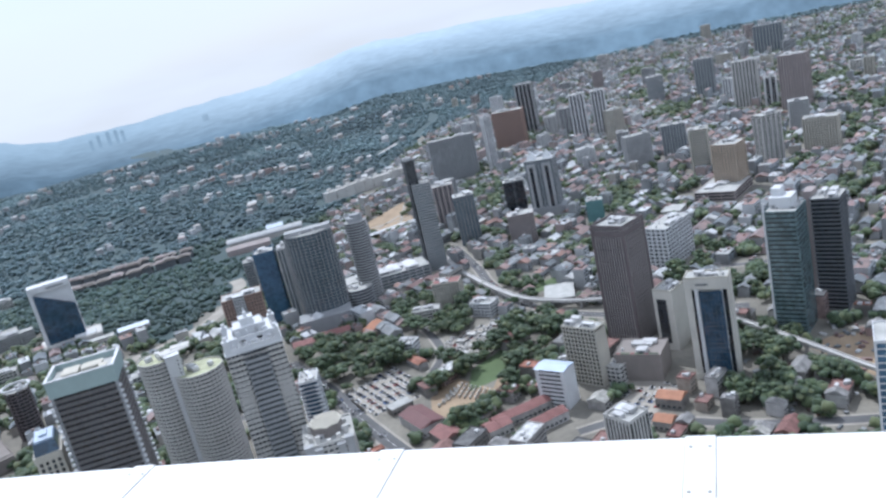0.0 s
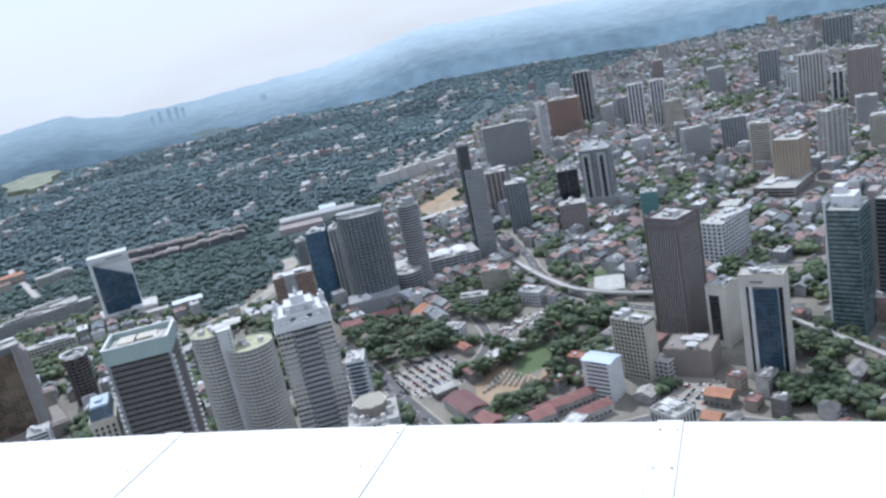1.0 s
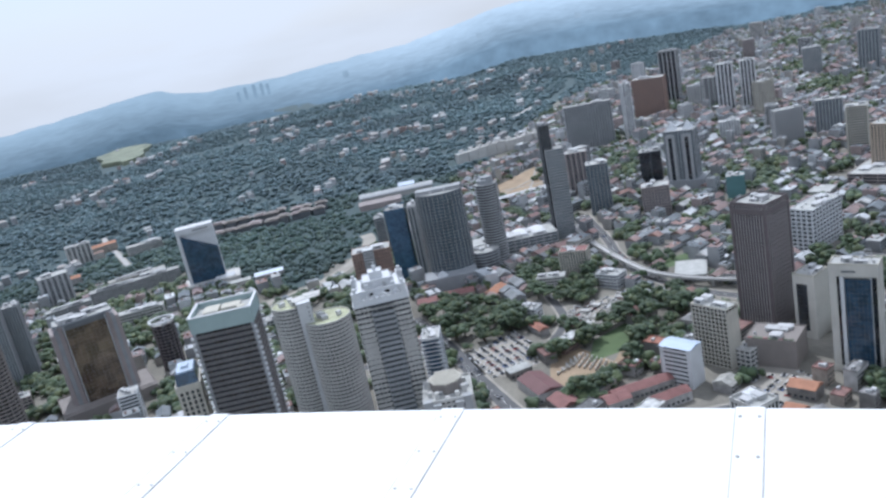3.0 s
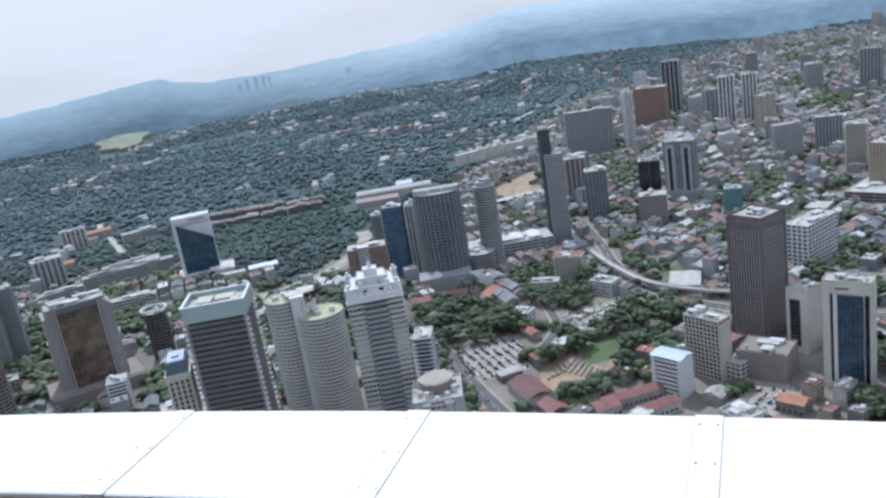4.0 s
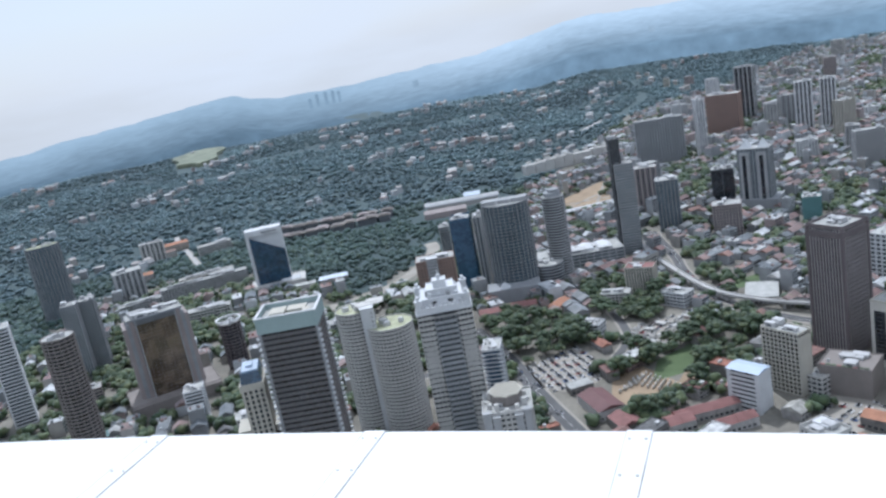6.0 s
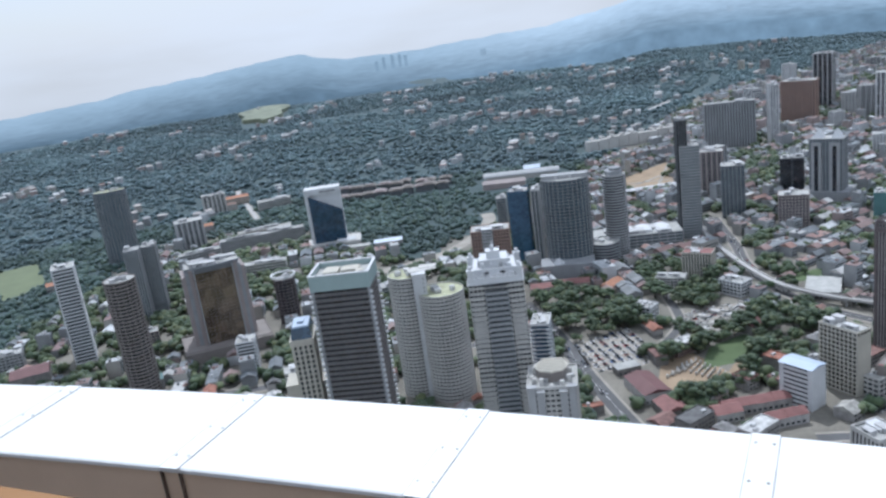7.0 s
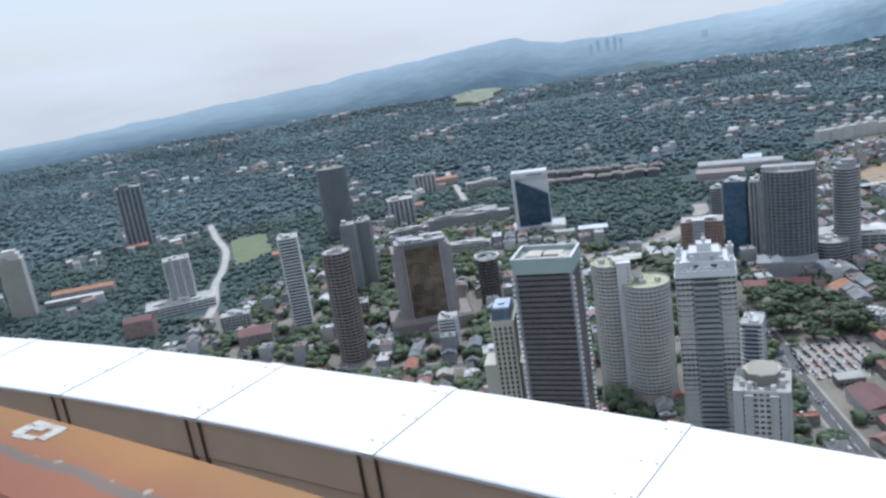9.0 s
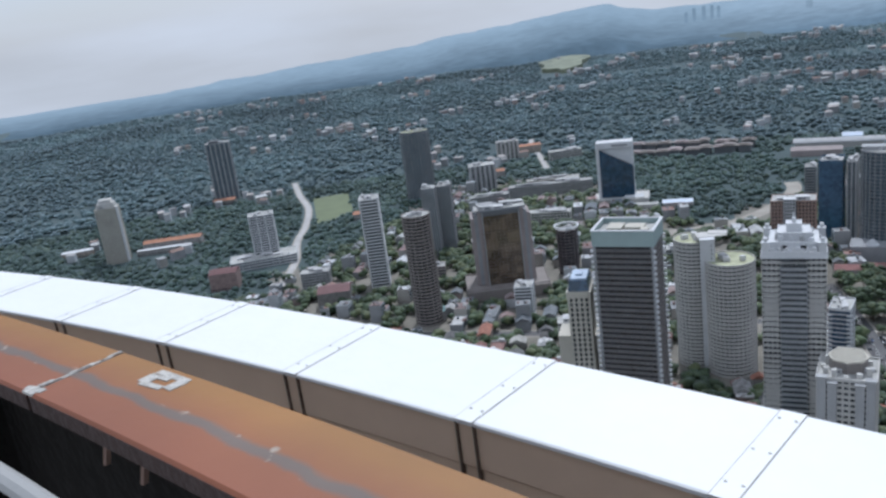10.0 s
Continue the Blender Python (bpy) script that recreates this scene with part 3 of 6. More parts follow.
    if grid.v:
        part("facade_grid", grid, wall, o, kind="stuff")


def roof_top(o, w, d, z, wall, rng, deck="deck", rim=1.2, plant=3, tall=4.0):
    part("roof_deck", Bulk().box(0, 0, z, w - 0.6, d - 0.6, 0.4), M[deck], o)
    if rim:
        part("parapet", Bulk().rim(w + 0.1, d + 0.1, z - 0.3, rim + 0.3, 0.5), wall, o)
    for i in range(plant):
        sx, sy, hz = rng.uniform(0.12, 0.34) * w, rng.uniform(0.15, 0.35) * d, rng.uniform(0.4, 1.0) * tall
        x, y = rng.uniform(-0.32, 0.32) * w, rng.uniform(-0.3, 0.3) * d
        bm = Bulk().box(x, y, z + 0.38, sx, sy, hz).box(x, y, z + 0.38 + hz, sx + 0.5, sy + 0.5, 0.25)
        room = part("plant_room", bm, M["machine"], o)
        part("louvre", Bulk().box(x, y - sy / 2 - 0.04, z + 0.38 + hz * 0.3, sx * 0.5, 0.12, hz * 0.45), M["dgrey"], room, "dark ventilation louvre")
    for i in range(plant):
        x, y = rng.uniform(-0.4, 0.4) * w, rng.uniform(-0.38, 0.38) * d
        part("water_tank", Bulk().cyl(x, y, z + 0.38, 1.1, 2.0, 12).cyl(x, y, z + 2.38, 1.1, 0.4, 12, 0.3), M["machine"], o)


def office(name, x, y, w, d, h, yaw, label, category, wall, glass, seed=1, single=False, deck="deck", rim=1.2, plant=3, **kw):
    o = thing(name, x, y, 0, yaw, label, category, "city towers")
    FOOT.append((x, y, 0.55 * math.hypot(w, d)))
    rng = random.Random(seed)
    storeys(o, w, d, 0, h, M[wall], M[glass], single=single, **kw)
    roof_top(o, w, d, h, M[wall], rng, deck, rim, plant)
    return o


# ---- the viewing tower under the camera ----
CAP_OUT, CAP_IN, CAP_Z = 18.0, 17.64, 299.1
BEAM_IN, BEAM_OUT, BEAM_Z = 16.79, 16.95, 299.55
STEP = 2.0          # degrees between the parapet joints
PHASE = -1.1


def polar(az, r, z):
    a = radians(az)
    return (-r * math.sin(a), r * math.cos(a), z)


def arc_solid(a0, a1, profile, n=4):
    """A profile of (radius, height) points swept between two bearings, capped."""
    b = Bulk()
    k = len(profile)
    for i in range(n + 1):
        b.v += [polar(a0 + (a1 - a0) * i / n, r, z) for r, z in profile]
    for i in range(n):
        for j in range(k):
            p, q = i * k + j, i * k + (j + 1) % k
            b.f.append((p, q, q + k, p + k))
    b.f += [tuple(reversed(range(k))), tuple(n * k + j for j in range(k))]
    return b


deck = tagged(new("viewing_tower"), "round concrete viewing tower with an open roof deck", "tower", kind="structure")
# floor is out of view, kept pale to bounce light onto the fascia
part("deck_floor", Bulk().cyl(0, 0, 297.6, 16.7, 0.3, 96), M["offwhite"], deck)
part("pod", Bulk().cyl(0, 0, 282, 13.5, 15.6, 96, 17.3), M["lgrey"], deck)
part("shaft", Bulk().cyl(0, 0, 0, 11, 282, 48, 7.5), M["lgrey"], deck)
part("gutter", arc_solid(0, 360, [(16.72, 297.8), (17.6, 297.8), (17.6, 298.75), (16.72, 298.75)], 180), M["trough"], deck, "recessed gutter, brown lightened to bounce light")

parapet = tagged(new("parapet"), "white metal-capped curved parapet round the viewing deck", "parapet", kind="structure")
half = STEP / 2 - 0.0025
panel_me = arc_solid(-half, half, [(CAP_IN, CAP_Z - 0.012), (CAP_OUT, CAP_Z - 0.012), (CAP_OUT, CAP_Z - 0.003), (CAP_OUT - 0.005, CAP_Z), (CAP_IN + 0.005, CAP_Z), (CAP_IN, CAP_Z - 0.003)]).mesh("cap_panel")
fascia_me = arc_solid(-half, half, [(CAP_IN + 0.006, CAP_Z - 0.125), (CAP_IN + 0.03, CAP_Z - 0.125), (CAP_IN + 0.03, CAP_Z - 0.013), (CAP_IN + 0.006, CAP_Z - 0.013)]).mesh("fascia_panel")
lower_me = arc_solid(-half, half, [(CAP_IN + 0.012, CAP_Z - 0.5), (CAP_IN + 0.04, CAP_Z - 0.5), (CAP_IN + 0.04, CAP_Z - 0.132), (CAP_IN + 0.012, CAP_Z - 0.132)]).mesh("fascia_lower")
strip_me = arc_solid(-0.085, 0.085, [(CAP_IN - 0.004, CAP_Z + 0.0005), (CAP_OUT - 0.002, CAP_Z + 0.0005), (CAP_OUT - 0.002, CAP_Z + 0.002), (CAP_IN - 0.004, CAP_Z + 0.002)], 1).mesh("cover_strip")
stain_me = arc_solid(-0.009, 0.009, [(CAP_IN - 0.001, CAP_Z - 0.2), (CAP_IN + 0.02, CAP_Z - 0.2), (CAP_IN + 0.02, CAP_Z - 0.01), (CAP_IN - 0.001, CAP_Z - 0.01)], 1).mesh("joint_seal")
joint_me = arc_solid(-0.0032, 0.0032, [(CAP_IN - 0.003, CAP_Z + 0.0006), (CAP_OUT - 0.004, CAP_Z + 0.0006), (CAP_OUT - 0.004, CAP_Z + 0.0024), (CAP_IN - 0.003, CAP_Z + 0.0024)], 1).mesh("cap_joint")
screws = Bulk()
for i in range(-32, 54):
    joint = PHASE + STEP * i
    part("cap_panel", panel_me, M["cap"], parapet, rz=radians(joint + STEP / 2))
    part("fascia_panel", fascia_me, M["fascia"], parapet, rz=radians(joint + STEP / 2))
    part("fascia_lower", lower_me, M["fascia"], parapet, rz=radians(joint + STEP / 2))
    part("cover_strip", strip_me, M["cap"], parapet, rz=radians(joint + 0.085))
    part("joint_seal", stain_me, M["dirt"], parapet, "dark streaked sealant in the joint", rz=radians(joint))
    part("joint_seal", stain_me, M["dirt"], parapet, "dark streaked sealant in the joint", rz=radians(joint + 0.17))
    part("cap_joint", joint_me, M["joint"], parapet, "grimy line along the panel joint", rz=radians(joint))
    part("cap_joint", joint_me, M["joint"], parapet, "grimy line along the panel joint", rz=radians(joint + 0.172))
    for r in (CAP_IN + 0.05, CAP_IN + 0.18, CAP_OUT - 0.04):
        for a in (0.03, 0.14):
            x, y, z = polar(joint + a, r, CAP_Z + 0.0018)
            screws.cyl(x, y, z, 0.0036, 0.002, 6)
part("screws", screws, M["screw"], parapet, kind="stuff")
part("rear_cap", arc_solid(PHASE + 54 * STEP, PHASE - 32 * STEP + 360, [(CAP_IN, CAP_Z - 0.5), (CAP_OUT, CAP_Z - 0.5), (CAP_OUT, CAP_Z), (CAP_IN, CAP_Z)], 94), M["cap"], parapet)
part("parapet_core", arc_solid(0, 360, [(CAP_IN + 0.05, CAP_Z - 1.4), (CAP_OUT - 0.01, CAP_Z - 1.4), (CAP_OUT - 0.01, CAP_Z - 0.016), (CAP_IN + 0.05, CAP_Z - 0.016)], 180), M["cap"], parapet)

beam = tagged(new("ring_beam"), "rust-brown painted steel ring beam with a worn grey strip", "beam", kind="structure")
OXIDE = beam_material()
SEAM = -2.7
JOINTS = [-56, -42, -28, -15, SEAM, 12, 26, 40, 54, 68, 90]
for a0, a1 in zip(JOINTS, JOINTS[1:]):
    part("beam_flange", arc_solid(a0 + 0.02, a1 - 0.02, [(BEAM_IN, BEAM_Z - 0.012), (BEAM_OUT, BEAM_Z - 0.012), (BEAM_OUT, BEAM_Z - 0.004), (BEAM_OUT - 0.004, BEAM_Z), (BEAM_IN + 0.004, BEAM_Z), (BEAM_IN, BEAM_Z - 0.004)], 28), OXIDE, beam)
    part("beam_lip", arc_solid(a0 + 0.02, a1 - 0.02, [(BEAM_IN - 0.001, BEAM_Z - 0.03), (BEAM_IN + 0.006, BEAM_Z - 0.03), (BEAM_IN + 0.006, BEAM_Z - 0.0045), (BEAM_IN - 0.001, BEAM_Z - 0.0045)], 28), M["lip"], beam, "oxide-brown beam edge with shade put into its colour")
    # web and stiffeners carry the gap's shade in their colour
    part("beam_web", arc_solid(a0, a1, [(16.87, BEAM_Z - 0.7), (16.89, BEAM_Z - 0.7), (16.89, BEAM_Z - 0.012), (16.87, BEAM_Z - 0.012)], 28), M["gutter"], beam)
    sealing = Bulk()
    for j in range(9):
        x, y, z = polar(a0 + 0.012 * math.sin(j * 1.7), BEAM_IN + 0.015 + j * (BEAM_OUT - BEAM_IN - 0.03) / 8, BEAM_Z - 0.002)
        sealing.box(x, y, z, 0.005 + 0.002 * math.sin(j * 2.3), 0.024, 0.004, radians(a0 + 5 * math.sin(j * 3.1)), 1.0)
    part("weld_seam", sealing, M["caulk"], beam, "white sealant smeared over the joint")
    stiff = Bulk()
    for s in np.arange(a0 + 1.2, a1, 2.8):
        x, y, z = polar(s, 16.83, BEAM_Z - 0.48)
        stiff.box(x, y, z, 0.01, 0.07, 0.45, radians(s))
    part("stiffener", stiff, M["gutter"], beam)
patch = Bulk()
for j, (da, dr, sx, sy) in enumerate([(0, 0.018, 0.078, 0.012), (0.02, -0.016, 0.05, 0.011), (-0.105, 0.002, 0.02, 0.03), (0.1, -0.004, 0.024, 0.026), (0.03, 0.006, 0.03, 0.009)]):
    x, y, z = polar(SEAM - 0.6 + da, 16.912 + dr, BEAM_Z - 0.003)
    patch.box(x, y, z, sx, sy, 0.0042 + 0.0002 * j, radians(SEAM - 0.6 + 5 * math.sin(2.0 * j)))
part("paint_patch", patch, M["caulk"], beam, "flaking white paint patch")
blob = Bulk()
for j, (da, dr, sx, sy) in enumerate([(0, 0.006, 0.03, 0.013), (-0.04, 0.014, 0.02, 0.012), (0.04, 0.012, 0.018, 0.009)]):
    x, y, z = polar(SEAM + da, BEAM_IN + dr, BEAM_Z - 0.003)
    blob.box(x, y, z, sx, sy, 0.0042 + 0.0002 * j, radians(SEAM + 9 * j))
part("sealant_blob", blob, M["caulk"], beam, "lump of white sealant at the beam edge")
for da in (-0.25, -0.62):
    hook = Bulk()
    pts = [polar(SEAM + da + 0.08, 16.862, BEAM_Z - 0.03), polar(SEAM + da - 0.06, 16.85, BEAM_Z - 0.075), polar(SEAM + da, 16.845, BEAM_Z - 0.13)]
    for p, q in zip(pts, pts[1:]):
        hook.solid([(p[0] + a, p[1] + b, p[2]) for a, b in ((-0.004, -0.004), (0.004, -0.004), (0.004, 0.004), (-0.004, 0.004))], [(q[0] + a, q[1] + b, q[2]) for a, b in ((-0.004, -0.004), (0.004, -0.004), (0.004, 0.004), (-0.004, 0.004))])
    part("bracket", hook, M["bracket"], beam, "bent rusty bracket under the beam")

handrail = tagged(new("handrail"), "grey-white tubular handrail inside the ring beam", "railing", kind="structure")
tube = [(16.7 + 0.016 * math.cos(t), 299.485 + 0.014 * math.sin(t)) for t in [2 * math.pi * i / 10 for i in range(10)]]
part("rail", arc_solid(-60, 95, tube, 150), M["rail"], handrail)
for a in range(-60, 96, 5):
    x, y, z = polar(a, 16.68, 297.9)
    part("post", Bulk().cyl(x, y, z, 0.012, 1.575, 10), M["rail"], handrail)

# ---- land ----
SKY_AZ = [-180, -60, -40, -18, -12.6, -5, 2, 4, 7, 10.5, 14.7, 18, 23, 25.8, 28.7, 32, 35.6, 39, 44, 52, 59, 66, 80, 180]
SKY_EL = [-1.5, -1.2, -0.9, -1.0, -1.05, -0.65, -0.5, -0.75, -1.35, -1.7, -1.9, -2.05, -2.0, -1.35, -1.45, -1.8, -1.95, -2.3, -2.6, -2.9, -3.4, -3.5, -3.5, -1.5]
EDGE_AZ = [-180, -60, -30, -12, -6, 0, 3, 5, 9, 14, 20, 26, 30, 36, 42, 48, 55, 62, 75, 180]
EDGE_R = [3000, 3000, 3600, 3400, 2600, 2200, 1800, 1650, 1400, 1160, 1030, 1240, 1340, 1380, 1180, 1030, 940, 840, 700, 600]


def bearing(x, y):
    return math.degrees(math.atan2(-x, y))


def skyline(az):
    return float(np.interp(az, SKY_AZ, SKY_EL))


def forest_edge(az):
    return float(np.interp(az, EDGE_AZ, EDGE_R))


def land(x, y):
    """Height of the ground: flat city, rising to the far hills."""
    r = math.hypot(x, y)
    if r < 1900:
        return 0.0
    az = bearing(x, y)
    roll = min(1.0, (r - 1900) / 800) * 26 * max(0.0, noise.noise((x * 0.0021, y * 0.0021, 4.0)) + 0.1) if az > -4 else 0.0
    if r < 2600:
        return roll
    top = max(0.0, 300 + 4700 * math.tan(radians(skyline(az) - 2.6)))
    s = min(1.0, (r - 2600) / 2000)
    s = s * s * (3 - 2 * s)
    return roll + s * top + 14 * s * noise.noise((x * 0.003, y * 0.003, 0.0))


radii = [0, 120, 260, 400, 480, 560, 640, 720, 800, 880, 960, 1040, 1120, 1200, 1300, 1400, 1500, 1620, 1740, 1860, 2000, 2150, 2300, 2450, 2600, 2800, 3000, 3200, 3400, 3600, 3800, 4000, 4200, 4400, 4600, 4800, 4950]
gv, gf, gm = [], [], []
NA = 240
for r in radii:
    for i in range(NA):
        a = 2 * math.pi * i / NA
        gv.append((-r * math.sin(a), r * math.cos(a), land(-r * math.sin(a), r * math.cos(a))))
for j in range(len(radii) - 1):
    for i in range(NA):
        p, q = j * NA + i, j * NA + (i + 1) % NA
        gf.append((q, q + NA, p + NA, p))
        cx, cy = (gv[p][0] + gv[q + NA][0]) / 2, (gv[p][1] + gv[q + NA][1]) / 2
        gm.append(1 if math.hypot(cx, cy) > forest_edge(bearing(cx, cy)) else 0)
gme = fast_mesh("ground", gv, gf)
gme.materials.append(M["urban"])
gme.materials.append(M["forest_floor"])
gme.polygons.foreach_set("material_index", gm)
ground = tagged(new("ground", gme), "city ground of paving and soil running into wooded hills", "ground", kind="structure")


HILL_R = [3720, 3800, 3960, 4120, 4280, 4440, 4600, 4760, 4930]
HILL_LIFT = [-2.75, -2.45, -2.1, -1.75, -1.4, -1.05, -0.72, -0.36, 0.0]


def hill_top(az, r):
    """Height of the backdrop hills."""
    k = max(0.0, (r - 3720) / 150)
    z = 300 + r * math.tan(radians(skyline(az) + float(np.interp(r, HILL_R, HILL_LIFT)))) + (6 + 5 * max(0.0, (r - 4500) / 400)) * noise.fractal((az * 0.5, r * 0.0037, 3.0), 0.9, 2.1, 5)
    return max(z, 4 + 3.5 * k + 3 * noise.noise((az * 0.6, r * 0.1, 0.0)))


def far_hills():
    """Wooded hills that close the view all round, one sheet rising to the skyline."""
    b = Bulk()
    n = 900
    for k, r in enumerate(HILL_R):
        for i in range(n):
            az = -180 + 360 * i / n
            b.v.append(polar(az, r, hill_top(az, r) if k else -30))
    for k in range(len(HILL_R) - 1):
        for i in range(n):
            p, q = k * n + i, k * n + (i + 1) % n
            b.f.append((p, q, q + n, p + n))
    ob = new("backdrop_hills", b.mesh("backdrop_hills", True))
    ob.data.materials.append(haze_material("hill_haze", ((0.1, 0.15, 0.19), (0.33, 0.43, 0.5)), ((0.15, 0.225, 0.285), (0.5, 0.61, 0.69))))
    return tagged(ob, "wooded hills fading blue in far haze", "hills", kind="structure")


far_hills()


def flat(name, pts, z, material, label, category, kind="structure"):
    """A thin sheet of ground cover over a polygon of the plan."""
    ob = new(name, Bulk().solid([(x, y, -0.3) for x, y in pts], [(x, y, z) for x, y in pts]).mesh(name))
    ob.data.materials.append(material)
    return tagged(ob, label, category, kind=kind)


def ribbon(pts, width, z0, z1):
    """A strip along a line of the plan, with thickness."""
    b = Bulk()
    p = [Vector((*q, 0)) for q in pts]
    sm = []
    for i in range(len(p) - 1):
        a, c = p[max(i - 1, 0)], p[min(i + 2, len(p) - 1)]
        for k in range(8):
            t = k / 8
            sm.append(0.5 * ((2 * p[i]) + (p[i + 1] - a) * t + (2 * a - 5 * p[i] + 4 * p[i + 1] - c) * t * t + (-a + 3 * p[i] - 3 * p[i + 1] + c) * t ** 3))
    sm.append(p[-1])
    for i, q in enumerate(sm):
        d = (sm[min(i + 1, len(sm) - 1)] - sm[max(i - 1, 0)]).normalized()
        s = Vector((-d.y, d.x, 0)) * width / 2
        b.v += [(*(q - s).xy, z0), (*(q + s).xy, z0), (*(q + s).xy, z1), (*(q - s).xy, z1)]
    n = len(sm)
    for i in range(n - 1):
        k = 4 * i
        b.f += [(k + j, k + (j + 1) % 4, k + 4 + (j + 1) % 4, k + 4 + j) for j in range(4)]
    b.f += [(3, 2, 1, 0), (4 * n - 4, 4 * n - 3, 4 * n - 2, 4 * n - 1)]
    return b, sm


ROADS = []


def road(pts, width, label, marks=True, mat="asphalt"):
    b, sm = ribbon(pts, width, -0.3, 0.12)
    ob = tagged(new("road", b.mesh("road")), label, "road", kind="structure")
    ob.data.materials.append(M[mat])
    k, _ = ribbon([(p[0], p[1]) for p in pts], width + 4.5, -0.3, 0.1)
    pv = tagged(new("pavement", k.mesh("pavement")), "pale concrete footway along the road", "pavement", kind="structure")
    pv.data.materials.append(M["paving"])
    if marks:
        l = Bulk()
        for i in range(0, len(sm) - 1):
            q, d = sm[i], sm[i + 1] - sm[i]
            for t in np.arange(0, d.length, 9.0):
                c = q + d * (t / d.length)
                l.box(c.x, c.y, 0.119, 4.0, 0.35, 0.02, math.atan2(d.y, d.x))
        ln = part("lane_marking", l, M["line"], ob, kind="stuff")
    for q in sm:
        ROADS.append((q.x, q.y, width / 2 + 3))


def viaduct(name, pts, width, z, label, step=26):
    o = thing(name, 0, 0, 0, 0, label, "viaduct")
    b, sm = ribbon(pts, width, z - 1.4, z)
    part("deck", b, M["viaduct"], o)
    for s in (-1, 1):
        q = [Vector((*p, 0)) for p in pts]
        off = []
        for i, p in enumerate(q):
            d = (q[min(i + 1, len(q) - 1)] - q[max(i - 1, 0)]).normalized()
            off.append((p.x - d.y * s * (width / 2 - 0.3), p.y + d.x * s * (width / 2 - 0.3)))
        part("side_wall", ribbon(off, 0.4, z - 0.01, z + 1.1)[0], M["offwhite"], o)
    run = 0
    for i in range(len(sm) - 1):
        run += (sm[i + 1] - sm[i]).length
        ROADS.append((sm[i].x, sm[i].y, width / 2 + 2))
        if run > step:
            run = 0
            part("column", Bulk().box(0, 0, -0.2, 1.8, 1.8, z - 2.4).box(0, 0, z - 2.7, width * 0.7, 2.2, 1.35), M["viaduct"], o, at=(sm[i].x, sm[i].y, 0), rz=math.atan2(*(sm[i + 1] - sm[i]).yx) + math.pi / 2)
    return o


road([(-175, 805), (-126, 713), (-97, 646), (-52, 556), (5, 445), (30, 380)], 13, "grey asphalt road between the towers and the car park")
road([(20, 1100), (41, 975), (47, 915), (68, 836), (110, 770), (175, 720), (260, 690)], 11, "main city road curving past low blocks")
road([(-60, 905), (-20, 760), (-30, 700)], 8, "narrow lane beside the trees", False)
road([(-640, 560), (-520, 560), (-400, 600), (-300, 640), (-200, 700), (-126, 713)], 11, "city street between towers", False)
road([(70, 540), (112, 540), (180, 500), (260, 470)], 9, "street beside low red roofs", False)
road([(-1229, 1098), (-1120, 1010), (-1025, 939), (-942, 853), (-882, 777), (-809, 705), (-740, 610)], 8, "pale winding avenue through the parkland", False, "viaduct")
road([(-930, 1520), (-880, 1440), (-814, 1358), (-728, 1239)], 7, "pale winding hillside road", False, "viaduct")
road([(-440, 880), (-385, 930), (-331, 976), (-306, 1027), (-293, 1091), (-295, 1156), (-309, 1195)], 15, "pale railway and service road along the wood", False, "paving")
road([(12, 2180), (9, 2400), (30, 2500), (58, 2612), (70, 2800), (58, 3180)], 16, "pale distant highway", False, "viaduct")
road([(-106, 2156), (-60, 2280), (9, 2400)], 14, "pale distant slip road", False, "viaduct")
road([(190, 840), (300, 790), (420, 760)], 9, "back street between low blocks", False)
viaduct("viaduct", [(-25, 1500), (-19, 1367), (-7, 1116), (12, 990), (33, 916), (53, 860), (75, 817), (109, 785), (150, 762)], 6.5, 8.0, "pale concrete elevated railway curving between buildings")
viaduct("monorail", [(214, 690), (239, 624), (251, 592), (262, 560), (275, 520), (300, 460)], 5, 10.0, "concrete monorail track on columns", 22)
flat("playing_field", [(5, 687), (37, 717), (44, 690), (24, 656), (-2, 644)], 0.1, M["grass"], "rough green field with worn patches", "field")
flat("dirt_lot", [(-34, 660), (-8, 676), (19, 640), (24, 655), (40, 672), (36, 640), (17, 612), (10, 600), (-17, 598), (-34, 625)], 0.06, M["soil"], "brown bare earth building plot", "field")
flat("car_park", [(-112, 694), (-65, 732), (-33, 668), (-50, 648), (-70, 638), (-92, 650)], 0.1, M["paving"], "pale open car park full of parked cars", "car park")
flat("forecourt", [(121, 600), (146, 600), (154, 565), (120, 535), (106, 555)], 0.1, M["paving"], "pale forecourt with parked cars", "car park")
flat("rear_court", [(-10, 769), (49, 798), (50, 744), (4, 705), (-21, 720)], 0.1, M["paving"], "pale yard between rows of small sheds", "car park")
flat("grass_strip", [(86, 867), (121, 884), (127, 860), (91, 843)], 0.1, M["grass"], "green grass strip beside the road", "field")
flat("sports_pitch", [(-1075, 1000), (-1030, 1045), (-905, 925), (-930, 866)], 0.12, M["pitch"], "pale green playing pitch among trees", "field")
flat("railway_yard", [(-113, 1378), (-48, 1482), (-30, 1300), (-96, 1235)], 0.1, M["soil"], "earth yard crossed by pale tracks", "field")
flat("hill_clearing", [(-1690 + (70 + 22 * math.sin(5 * t)) * math.cos(t) - 150 * math.sin(t), 3060 + 60 * math.cos(t) + (300 + 40 * math.sin(4 * t)) * math.sin(t)) for t in [6.283 * k / 40 for k in range(40)]], land(-1690, 3060) + 16, M["clearing"], "pale grassy clearing on the far hills", "field")
